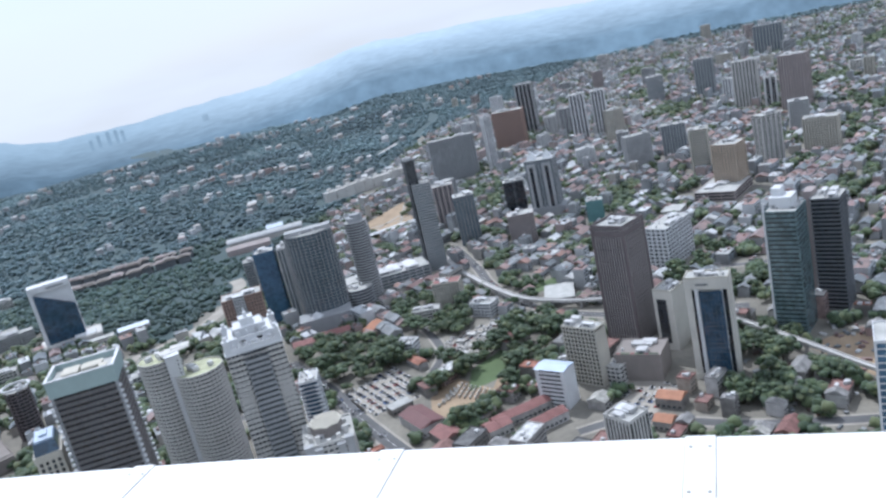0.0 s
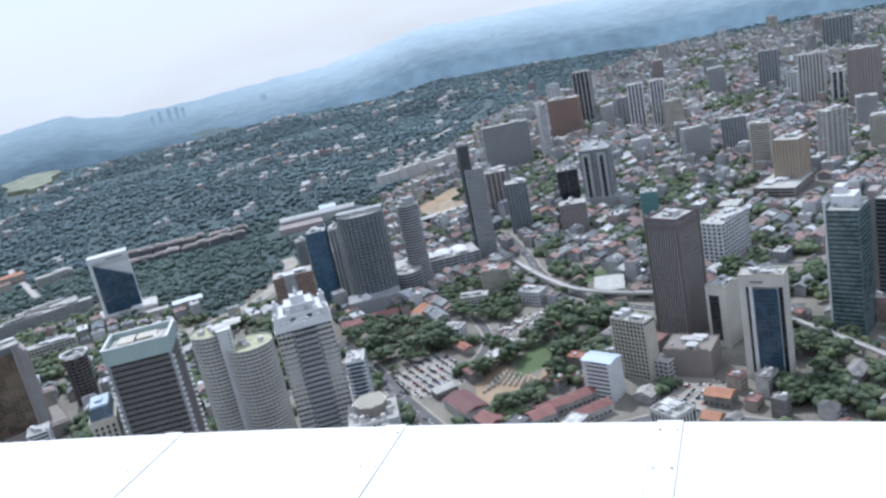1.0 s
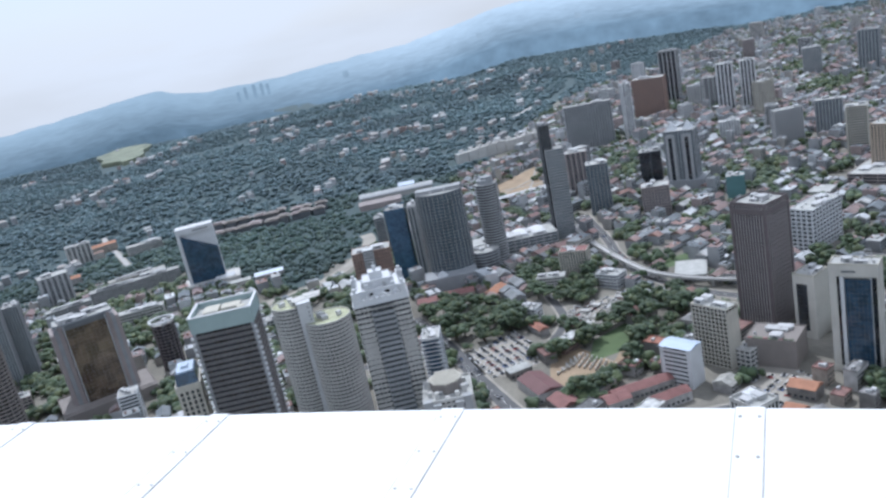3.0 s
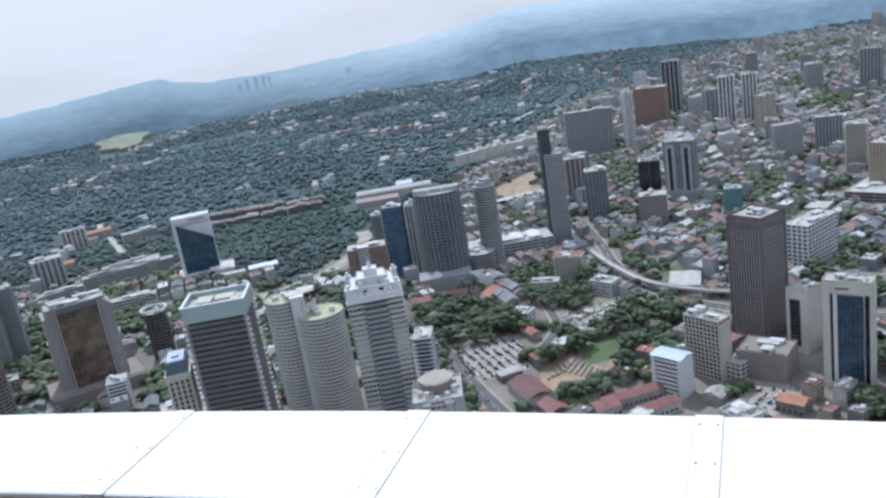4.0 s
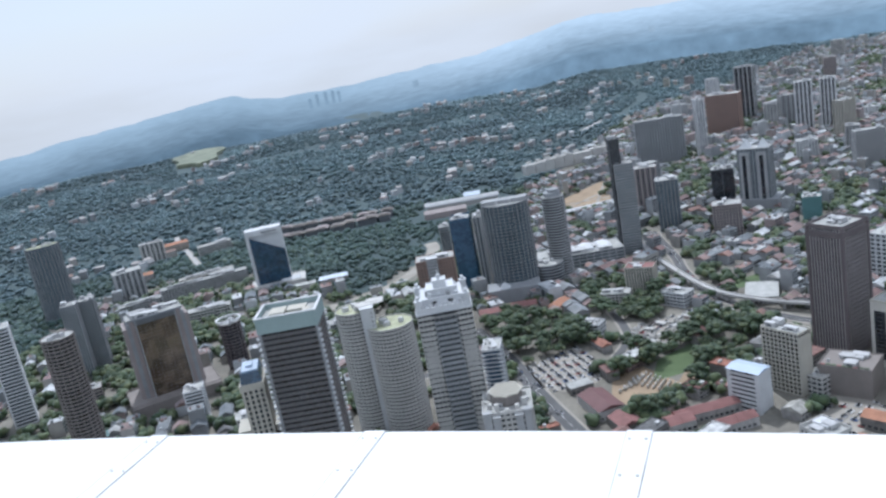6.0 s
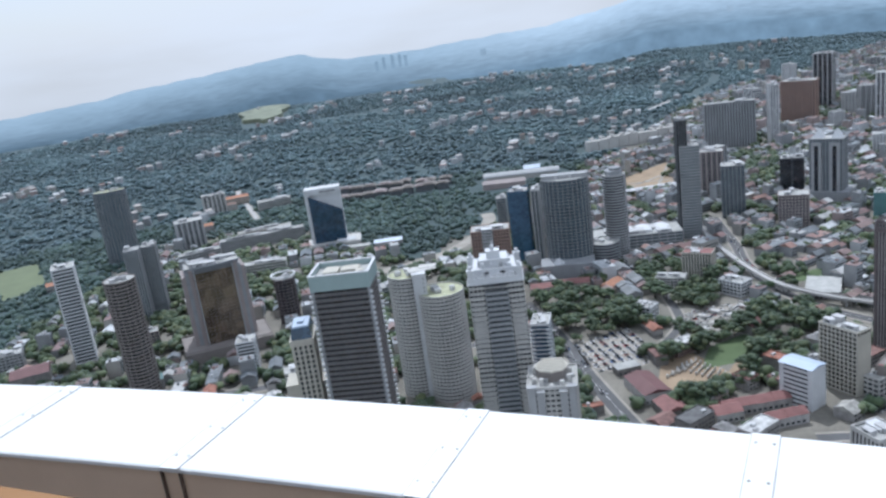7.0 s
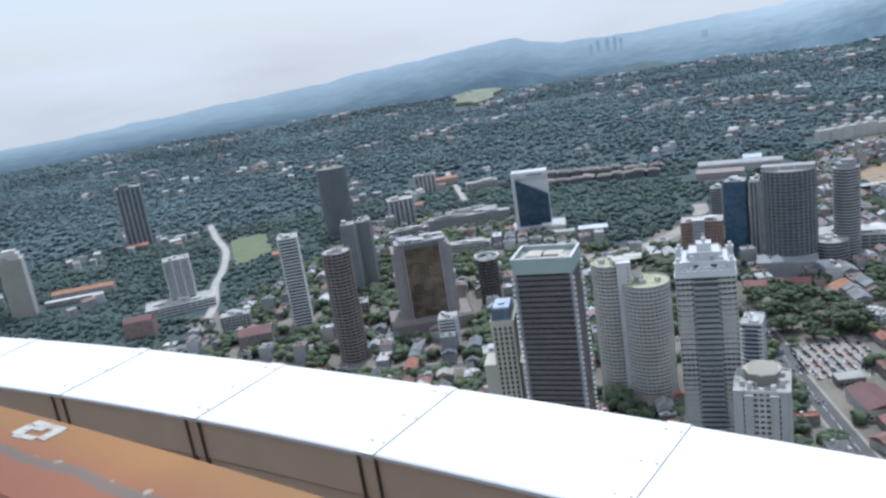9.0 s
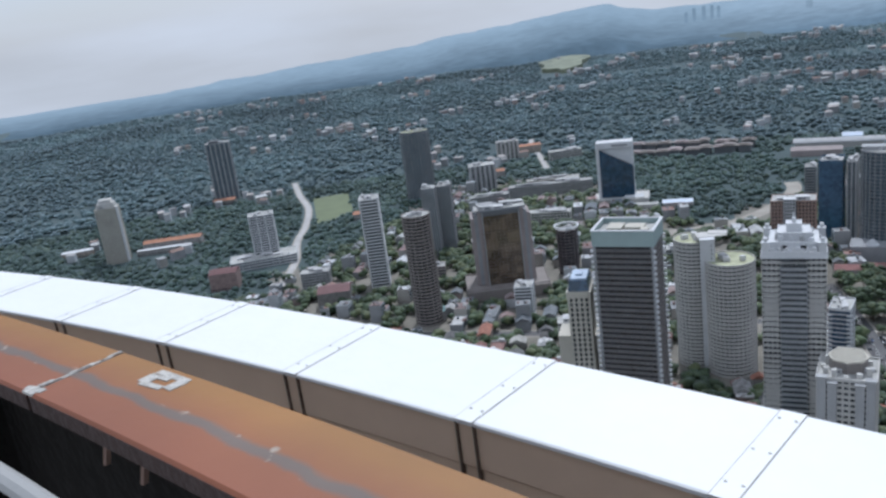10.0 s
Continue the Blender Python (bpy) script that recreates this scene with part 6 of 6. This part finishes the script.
            v += dv + (9 if rg.random() < 0.13 else 0.2)
        u += du + (9 if street else 2.0)
cells.sort()
near_count = 0
walls_far, roofs_far, glass_far = Bulk(), Bulk(), Bulk()
TREE_SPOTS = []
for r, az, cx, cy, w, d, yaw in cells:
    if not free(cx, cy, 0.42 * max(w, d)):
        continue
    green = noise.noise((cx * 0.006, cy * 0.006, 7.0))
    if rg.random() < (0.2 + 0.16 * min(1.0, max(0.0, (r - 1000) / 1500)) if az < 8 else 0.56) + max(0.0, green) * 1.3:
        for k in range(2):
            TREE_SPOTS.append((cx + rg.uniform(-9, 9), cy + rg.uniform(-9, 9)))
        continue
    if rg.random() < 0.04:
        continue
    if rg.random() < 0.25:
        TREE_SPOTS.append((cx + rg.uniform(-14, 14), cy + rg.uniform(-14, 14)))
    pitched = rg.random() < (0.62 if az < 10 else 0.45)
    h = rg.uniform(6, 11) if rg.random() < 0.8 or w < 8 else rg.uniform(12, 24 if r > 600 else 17)
    if h > 12:
        pitched = False
    yy = yaw + rg.uniform(-3, 3)
    if r < 900 and near_count < 290 and -36 < az < 70 and r > 430:
        near_count += 1
        house(cx, cy, 0, w, d, h, yy, pitched, rg.choice(KINDS[pitched]), "low blocks", rg)
    elif r > 430 or abs(az) < 75:
        t, z = radians(yy), land(cx, cy)
        walls_far.box(cx, cy, z - 1, w, d, h + 1, t)
        if r < 1500:
            for i in range(max(1, int(h / 3.4))):
                glass_far.box(cx, cy, z + 1.0 + i * 3.3, w * 0.86, d + 0.2, 1.3, t)
        if pitched:
            roofs_far.gable(cx, cy, z + h, w, d, min(d * 0.28, 3.6), t, 0.5)
        else:
            roofs_far.box(cx, cy, z + h, w - 0.6, d - 0.6, 0.3, t)
            for i in range(3 if r < 1600 else 1):
                roofs_far.box(cx + rg.uniform(-0.3, 0.3) * w, cy + rg.uniform(-0.3, 0.3) * d, z + h + 0.2, rg.uniform(1.5, 4), rg.uniform(1.5, 3), rg.uniform(0.8, 2.6), t)
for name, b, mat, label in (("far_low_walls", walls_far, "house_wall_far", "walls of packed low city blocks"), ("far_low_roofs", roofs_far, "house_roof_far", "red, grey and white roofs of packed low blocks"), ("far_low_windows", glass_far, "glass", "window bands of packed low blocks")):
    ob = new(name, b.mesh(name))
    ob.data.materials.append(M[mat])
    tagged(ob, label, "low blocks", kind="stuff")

# pale villas and estates scattered through the woods
wv, rv = Bulk(), Bulk()
ESTATES = [(12.8, 2300, 9.4, 2320, 26), (17.6, 2310, 15.3, 2380, 16), (46.3, 2300, 42.6, 2345, 22), (23.6, 1790, 21.0, 1805, 7), (33.6, 2420, 31.5, 2500, 9), (14.1, 2680, 12.5, 2760, 10), (29.5, 3050, 24.0, 3200, 18), (21.0, 3500, 18.0, 3560, 16), (8.0, 2000, 3.5, 2100, 16), (39.5, 1560, 36.5, 1600, 9), (34.5, 1520, 31.5, 1600, 12), (57.5, 1500, 55.5, 1530, 7), (53.5, 1540, 51.0, 1560, 7), (63.5, 1330, 61.5, 1380, 8)]
for i in range(105):
    az = rg.uniform(-4, 58)
    r = forest_edge(az) + 150 + rg.random() ** 0.75 * (3650 - forest_edge(az))
    ESTATES.append((az, r, az - rg.uniform(0.4, 2.6), r + rg.uniform(-40, 160), rg.randint(2, 9)))
for a0, r0, a1, r1, count in ESTATES:
    for k in range(count):
        f = rg.random()
        az, r = a0 + (a1 - a0) * f, r0 + (r1 - r0) * f + rg.gauss(0, 18)
        x, y = -r * math.sin(radians(az)), r * math.cos(radians(az))
        if r > 3690 or r < forest_edge(az) + 20 or taken(x, y, 7) or any((x - a) ** 2 + (y - b) ** 2 < 400 for a, b, c in ROADS):
            continue
        w, d, h, t = rg.uniform(9, 14 + 6 * (r > 2200) + 8 * (rg.random() < 0.15)), rg.uniform(8, 12), rg.uniform(9, 13 + 3 * (r > 2200)), radians(az) + rg.uniform(-0.5, 0.5)
        z = land(x, y) + 1
        wv.box(x, y, z - 4, w, d, h + 4, t)
        rv.gable(x, y, z + h, w, d, 3.0, t, 0.8, 1.5) if rg.random() < 0.6 else rv.box(x, y, z + h, w + 0.8, d + 0.8, 0.6, t)
        FOOT.append((x, y, 13))
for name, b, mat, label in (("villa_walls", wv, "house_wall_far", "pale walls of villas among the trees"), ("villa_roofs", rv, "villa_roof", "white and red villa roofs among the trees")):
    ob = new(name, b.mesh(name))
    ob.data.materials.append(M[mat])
    tagged(ob, label, "villas", kind="stuff")

# blocks almost lost in haze that is put into their glow
fb = Bulk()
for az, r, w, d, h in [(20.9, 4450, 16, 16, 62), (20.4, 4470, 16, 16, 74), (19.8, 4460, 18, 16, 82), (19.3, 4480, 16, 16, 78), (18.9, 4470, 16, 16, 68), (13.6, 4380, 30, 18, 44), (4.2, 4250, 26, 18, 40), (-2.5, 4150, 30, 18, 38)]:
    x, y, z = polar(az, r, hill_top(az, r) - 12)
    fb.box(x, y, z, w, d, h, radians(az))
ob = new("backdrop_blocks", fb.mesh("backdrop_blocks"))
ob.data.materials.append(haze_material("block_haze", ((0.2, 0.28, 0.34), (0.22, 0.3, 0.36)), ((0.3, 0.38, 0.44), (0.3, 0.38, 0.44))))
tagged(ob, "pale towers almost lost in the haze", "backdrop", kind="structure")

# terraced campus on the wooded slope, long white terrace, station hall
o = thing("campus_building", -525, 1385, 0, 12, "low stepped building with layered pale roofs on a wooded slope", "building")
for k in range(18):
    px, py = -92 + 184 * (k % 9) / 8 + rg.uniform(-6, 6), -16 + 34 * (k // 9) + 0.14 * (k % 9) * 8 + rg.uniform(-5, 5)
    sx, sy, hz = rg.uniform(14, 24), rg.uniform(13, 20), 7 + 5 * (k // 9) + rg.uniform(0, 5)
    wing = part("wing", Bulk().box(px, py, 0, sx, sy, hz), M["dgrey"], o)
    part("layered_roof", Bulk().box(px, py, hz, sx + 5, sy + 5, 0.7).box(px, py, hz + 0.7, sx - 6, sy - 6, 1.6).box(px, py, hz + 2.3, sx - 2, sy - 2, 0.6), M["umber"] if k % 3 else M["pinkish"], o)
    FOOT.append((-525 + px, 1385 + py, 17))
o = thing("terrace_block", -120, 1690, 0, 32, "long white terrace of flats beside the railway", "building")
for k in range(9):
    part("unit", Bulk().box(-88 + 22 * k, rg.uniform(-3, 3), 0, 21, 18, 22 + rg.uniform(-2, 2)).box(-88 + 22 * k, 0, 23.9, 9, 9, 3), M["offwhite"], o)
FOOT.extend([(-200, 1640, 30), (-160, 1665, 30), (-120, 1690, 30), (-80, 1715, 30), (-40, 1740, 30)])
o = thing("station_hall", -300, 1440, 0, 11, "station hall with a long curved pale roof and red annexes", "building")
part("hall", Bulk().box(0, 0, 0, 130, 26, 9), M["offwhite"], o)
part("curved_roof", Bulk().solid([(-68, 16 * math.cos(t), 9 + 5 * math.sin(t)) for t in np.linspace(0, math.pi, 9)], [(68, 16 * math.cos(t), 9 + 5 * math.sin(t)) for t in np.linspace(0, math.pi, 9)]), M["lgrey"], o)
part("annexe", Bulk().box(-30, -62, 0, 74, 26, 10).gable(-30, -62, 10, 74, 26, 4), M["pinkish"], o)
part("blue_hall", Bulk().box(20, 24, 0, 30, 18, 13).gable(20, 24, 13, 30, 18, 5), M["blue_roof"], o)
FOOT.extend([(-350, 1430, 34), (-300, 1440, 38), (-240, 1452, 34), (-318, 1376, 40), (-345, 1368, 36)])
o = thing("shelter_roof", -70, 1262, 0, 24, "long pale platform roof by the railway yard", "building")
part("roof", Bulk().box(0, 0, 8, 90, 14, 0.8).box(0, 0, 8.8, 88, 5, 1), M["white"], o)
for k in range(7):
    part("column", Bulk().box(-40 + 13.3 * k, 0, -0.2, 0.8, 0.8, 8.25), M["grey"], o)

# half-built foundations in the earth plot
for k in range(11):
    px, py = -22 + 4.0 * k, 650 - 3.6 * abs(k - 3)
    o = thing("foundation_wall", px, py, 0, 62 + k, "pale concrete foundation wall on bare earth", "wall", "foundations")
    L = 26 - 1.1 * k
    part("wall", Bulk().box(0, 0, -0.2, L, 0.9, 1.8), M["paving"], o)
    for j in range(4):
        part("stub_column", Bulk().box(-L / 2 + 1 + j * (L - 2) / 3, 0, 1.6, 1.2, 1.2, 1.6), M["offwhite"], o)

# low broken walls of the cleared yard, and clutter on the work site
YARD = [(-10, 769), (49, 798), (50, 744), (4, 705), (-21, 720)]
ruins = Bulk()
for k in range(170):
    x, y = rg.uniform(-21, 50), rg.uniform(705, 798)
    if inside(x, y, YARD) and not taken(x, y, 3):
        ruins.box(x, y, 0.05, rg.uniform(3, 10), 0.6, rg.uniform(1.0, 2.6), radians(-30 + 90 * (k % 2) + rg.uniform(-3, 3)))
ob = new("broken_walls", ruins.mesh("broken_walls"))
ob.data.materials.append(M["offwhite"])
tagged(ob, "pale broken walls on a cleared yard", "rubble", kind="stuff")
debris = Bulk()
for k in range(260):
    x, y = rg.uniform(195, 335), rg.uniform(450, 640)
    if not taken(x, y, 3) and not any((x - a) ** 2 + (y - b) ** 2 < c * c for a, b, c in ROADS):
        debris.box(x, y, 0.02, rg.uniform(1.5, 8), rg.uniform(1, 4), rg.uniform(0.4, 2.2), rg.uniform(0, 3))
ob = new("site_clutter", debris.mesh("site_clutter"))
ob.data.materials.append(M["house_roof_far"])
tagged(ob, "pale sheets, timber and huts lying on the work site", "clutter", kind="stuff")

# ---- cars ----
body_p = [(-2.2, 0.35), (2.15, 0.35), (2.2, 0.75), (1.2, 0.95), (-1.9, 1.0), (-2.2, 0.85)]
top_p = [(0.95, 0.93), (0.35, 1.45), (-1.2, 1.47), (-1.75, 0.97)]
car = thing("car", -200, -300, 0, 0, "small parked car with dark windows", "car", "parked cars")
part("body", Bulk().solid([(a, 0.85, b) for a, b in body_p], [(a, -0.85, b) for a, b in body_p]), M["car"], car)
part("cabin", Bulk().solid([(a, 0.72, b) for a, b in top_p], [(a, -0.72, b) for a, b in top_p]), M["glass_dark"], car)
placed = 0
for poly, yaw, gap in ((OPEN[1], 28, 7.6), (OPEN[2], -42, 7.6), ([(-10, 769), (49, 798), (50, 744), (4, 705), (-21, 720)], -30, 9.5)):
    c, s = math.cos(radians(yaw)), math.sin(radians(yaw))
    mx, my = sum(p[0] for p in poly) / len(poly), sum(p[1] for p in poly) / len(poly)
    for i in range(-9, 10):
        for j in range(-22, 23):
            x, y = mx + c * i * gap - s * j * 2.7, my + s * i * gap + c * j * 2.7
            if inside(x, y, poly) and rg.random() < 0.6 and placed < 250 and not taken(x, y, 1.5):
                placed += 1
                m = copy_thing(car, pose(x, y, 0.11, 0, 0, yaw + rg.uniform(-9, 9) + rg.choice([0, 180])))
for i in range(0, 46):
    q = rg.choice(ROADS[:70])
    copy_thing(car, pose(q[0] + rg.uniform(-4, 4), q[1] + rg.uniform(-4, 4), 0.13, 0, 0, rg.choice([115, 118, -62])))
car.location = (-112.0, 668.0, 0.11)

# sheds of the rear court
for i in range(26):
    x, y = rg.uniform(-16, 46), rg.uniform(712, 790)
    if inside(x, y, [(-10, 769), (49, 798), (50, 744), (4, 705), (-21, 720)]) and not taken(x, y, 5):
        FOOT.append((x, y, 5))
        o = thing("shed", x, y, 0.1, -30 + rg.uniform(-4, 4), "small pale sheet-roofed shed", "shed", "yard sheds")
        part("wall", Bulk().box(0, 0, 0, 9, 4, 2.8), M["house_wall"], o)
        part("roof", Bulk().gable(0, 0, 2.8, 9, 4, 0.9, 0, 0.4), M["offwhite"], o)

# ---- trees ----


def ico(level):
    bm = bmesh.new()
    bmesh.ops.create_icosphere(bm, subdivisions=level, radius=1.0)
    v = np.array([q.co[:] for q in bm.verts])
    f = np.array([[q.index for q in p.verts] for p in bm.faces])
    bm.free()
    return v, f


ICO_V, ICO_F = ico(2)
ROUGH_V, ROUGH_F = ico(1)
nrng = np.random.default_rng(4)


def lumps(centres, sizes, squash=0.75, jag=0.28, fine=True):
    """Many uneven leafy lumps as one mesh."""
    iv, tri = (ICO_V, ICO_F) if fine else (ROUGH_V, ROUGH_F)
    n, k = len(centres), len(iv)
    v = iv[None] * (1 + jag * nrng.standard_normal((n, k, 1)).clip(-1.8, 1.8))
    a = nrng.uniform(0, 6.28, n)
    c, s = np.cos(a)[:, None], np.sin(a)[:, None]
    x, y, z = v[..., 0] * c - v[..., 1] * s, v[..., 0] * s + v[..., 1] * c, v[..., 2] * squash
    v = np.stack([x, y, z], -1) * np.asarray(sizes)[:, None, None] + np.asarray(centres)[:, None]
    f = tri[None] + (np.arange(n) * k)[:, None, None]
    return v.reshape(-1, 3), f.reshape(-1, 3)


def tree_kind(seed, height, spread):
    """A broad tropical tree: trunk, limbs and a crown of leafy lumps with loose leaves and gaps."""
    g = random.Random(seed)
    o = thing("tree", -150 - 20 * seed, -320, 0, 0, "broad dark green street tree", "tree", "city trees")
    b = Bulk()
    b.cyl(0, 0, -0.3, 0.42, height * 0.45, 8, 0.28)
    ends = []
    for k in range(6):
        a, q = 6.28 * k / 6 + g.uniform(-0.3, 0.3), spread * g.uniform(0.45, 0.75)
        top = (q * math.cos(a), q * math.sin(a), height * g.uniform(0.62, 0.8))
        base = [(0.2 * math.cos(t), 0.2 * math.sin(t), height * 0.36) for t in (0, 2.1, 4.2)]
        b.solid(base, [(top[0] + 0.07 * math.cos(t), top[1] + 0.07 * math.sin(t), top[2]) for t in (0, 2.1, 4.2)])
        ends.append(top)
    part("trunk", b, M["bark"], o)
    cs, ss = [], []
    for top in ends + [(0, 0, height * 0.88)]:
        for k in range(4):
            cs.append((top[0] + g.gauss(0, spread * 0.22), top[1] + g.gauss(0, spread * 0.22), top[2] + g.gauss(0, height * 0.06)))
            ss.append(spread * g.uniform(0.2, 0.36))
    v, f = lumps(cs, ss, 0.7, 0.2)
    lv, lf = [], []
    for k in range(420):
        c, q = g.choice(list(zip(cs, ss)))
        dr = Vector((g.gauss(0, 1), g.gauss(0, 1), g.gauss(0.2, 0.8))).normalized()
        p = Vector(c) + dr * q * g.uniform(0.9, 1.35)
        e1 = Vector((g.gauss(0, 1), g.gauss(0, 1), g.gauss(0, 1))).normalized() * g.uniform(0.35, 0.8)
        e2 = e1.cross(dr).normalized() * g.uniform(0.3, 0.6)
        i0 = len(v) + len(lv)
        lv += [tuple(p - e1), tuple(p + e2), tuple(p + e1)]
        lf.append((i0, i0 + 1, i0 + 2))
    part("crown", big_mesh("crown", np.concatenate([v, lv]), np.concatenate([f, lf])), M["leaf"], o)
    return o


KIND = [tree_kind(1, 13, 7), tree_kind(2, 10, 5.5), tree_kind(3, 16, 8.5), tree_kind(4, 9, 6)]
WOODS = [(OPEN[3], 60), (OPEN[5], 34), (OPEN[6], 46), ([(-66, 905), (-18, 908), (34, 811), (-7, 768), (-46, 793)], 44), ([(-22, 720), (4, 705), (50, 744), (52, 736), (6, 694), (-28, 712)], 16),
         ([(-36, 662), (-8, 680), (5, 694), (37, 724), (40, 716), (6, 686), (-6, 670), (-32, 655)], 18), ([(-17, 590), (12, 596), (40, 636), (46, 630), (14, 588), (-18, 582)], 18), ([(-92, 712), (-60, 735), (-40, 728), (-66, 745)], 8),
         ([(160, 520), (200, 500), (260, 520), (262, 560), (200, 545)], 20), ([(200, 780), (270, 790), (300, 830), (230, 850)], 14), ([(215, 690), (300, 700), (330, 740), (240, 745)], 16), ([(84, 830), (100, 800), (110, 770), (90, 770)], 8)]
count = 0
for poly, n in WOODS:
    xs, ys = [p[0] for p in poly], [p[1] for p in poly]
    made = 0
    for k in range(n * 12):
        if made >= n:
            break
        x, y = rg.uniform(min(xs), max(xs)), rg.uniform(min(ys), max(ys))
        if inside(x, y, poly) and not taken(x, y, 2) and not any((x - a) ** 2 + (y - b) ** 2 < c * c for a, b, c in ROADS):
            made += 1
            k = rg.uniform(0.8, 1.25)
            t = copy_thing(KIND[count % 4], pose(x, y, 0, 0, 0, rg.uniform(0, 360)))
            t.scale = (k, k, k * rg.uniform(0.85, 1.1))
            count += 1
for t, (x, y) in zip(KIND, [(-100, 770), (-80, 760), (60, 720), (-20, 850)]):
    t.location = (x, y, 0)

# greenery between the blocks and the wide woods
cs, ss = [], []
for x, y in TREE_SPOTS:
    r = math.hypot(x, y)
    if r > 420 and not taken(x, y, 2):
        for k in range(4 if r < 1500 else 2):
            q = rg.uniform(2.6, 5.0)
            cs.append((x + rg.gauss(0, 3), y + rg.gauss(0, 3), land(x, y) + q * 0.9 + rg.uniform(0, 3.5)))
            ss.append(q)
v, f = lumps(cs, ss, 0.8, 0.22)
ob = new("street_greenery", big_mesh("street_greenery", v, f))
ob.data.materials.append(M["leaf"])
tagged(ob, "dark green trees between the low blocks", "trees", kind="stuff")

frng = np.random.default_rng(9)
foot, lanes = np.array(FOOT), np.array(ROADS)


def clear_of(px, py, spots, gap):
    """True for points that keep a gap from every round spot."""
    ok = np.ones(len(px), bool)
    for k in range(0, len(px), 4000):
        dx, dy = px[k:k + 4000, None] - spots[None, :, 0], py[k:k + 4000, None] - spots[None, :, 1]
        ok[k:k + 4000] = ((dx * dx + dy * dy) > (spots[None, :, 2] + gap) ** 2).all(1)
    return ok


def grove(number, near):
    """Crowns of the wide woods between two distances, evenly spread over the ground."""
    az = frng.uniform(-38, 74, number)
    e = np.interp(az, EDGE_AZ, EDGE_R)
    lo, hi = (e, np.maximum(e, 1560)) if near else (np.maximum(e, 1560), np.full(number, 3740.0))
    r = np.sqrt(frng.uniform(0, 1, number) * (3740.0 ** 2 - 600.0 ** 2) + 600.0 ** 2)
    a = np.radians(az)
    px, py = -r * np.sin(a), r * np.cos(a)
    ok = (r > lo) & (r < hi)
    ok[ok] &= clear_of(px[ok], py[ok], foot, 2.0) & clear_of(px[ok], py[ok], lanes, 5.0)
    centres, sizes = [], []
    for x, y in zip(px[ok], py[ok]):
        if inside(x, y, PITCH) or inside(x, y, CLEARING) or inside(x, y, OPEN[9]):
            continue
        q = (2.6 + 3.2 * frng.random() ** 1.5) * (1.0 if near else 1.55) * (1 + 0.3 * noise.noise((x * 0.004, y * 0.004, 2.0)))
        centres.append((x, y, land(x, y) + q * frng.uniform(0.2, 0.6) + 2.5 * noise.noise((x * 0.02, y * 0.02, 5.0))))
        sizes.append(q)
    return centres, sizes


near_c, near_s = grove(190000, True)
far_c, far_s = grove(72000, False)
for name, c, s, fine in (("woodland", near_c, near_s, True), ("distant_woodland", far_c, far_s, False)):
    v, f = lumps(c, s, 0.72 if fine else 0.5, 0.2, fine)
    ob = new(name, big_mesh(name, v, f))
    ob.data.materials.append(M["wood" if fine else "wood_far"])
    tagged(ob, "dense dark tropical woodland on low hills, haze put into its blue-green", "woodland", kind="stuff")
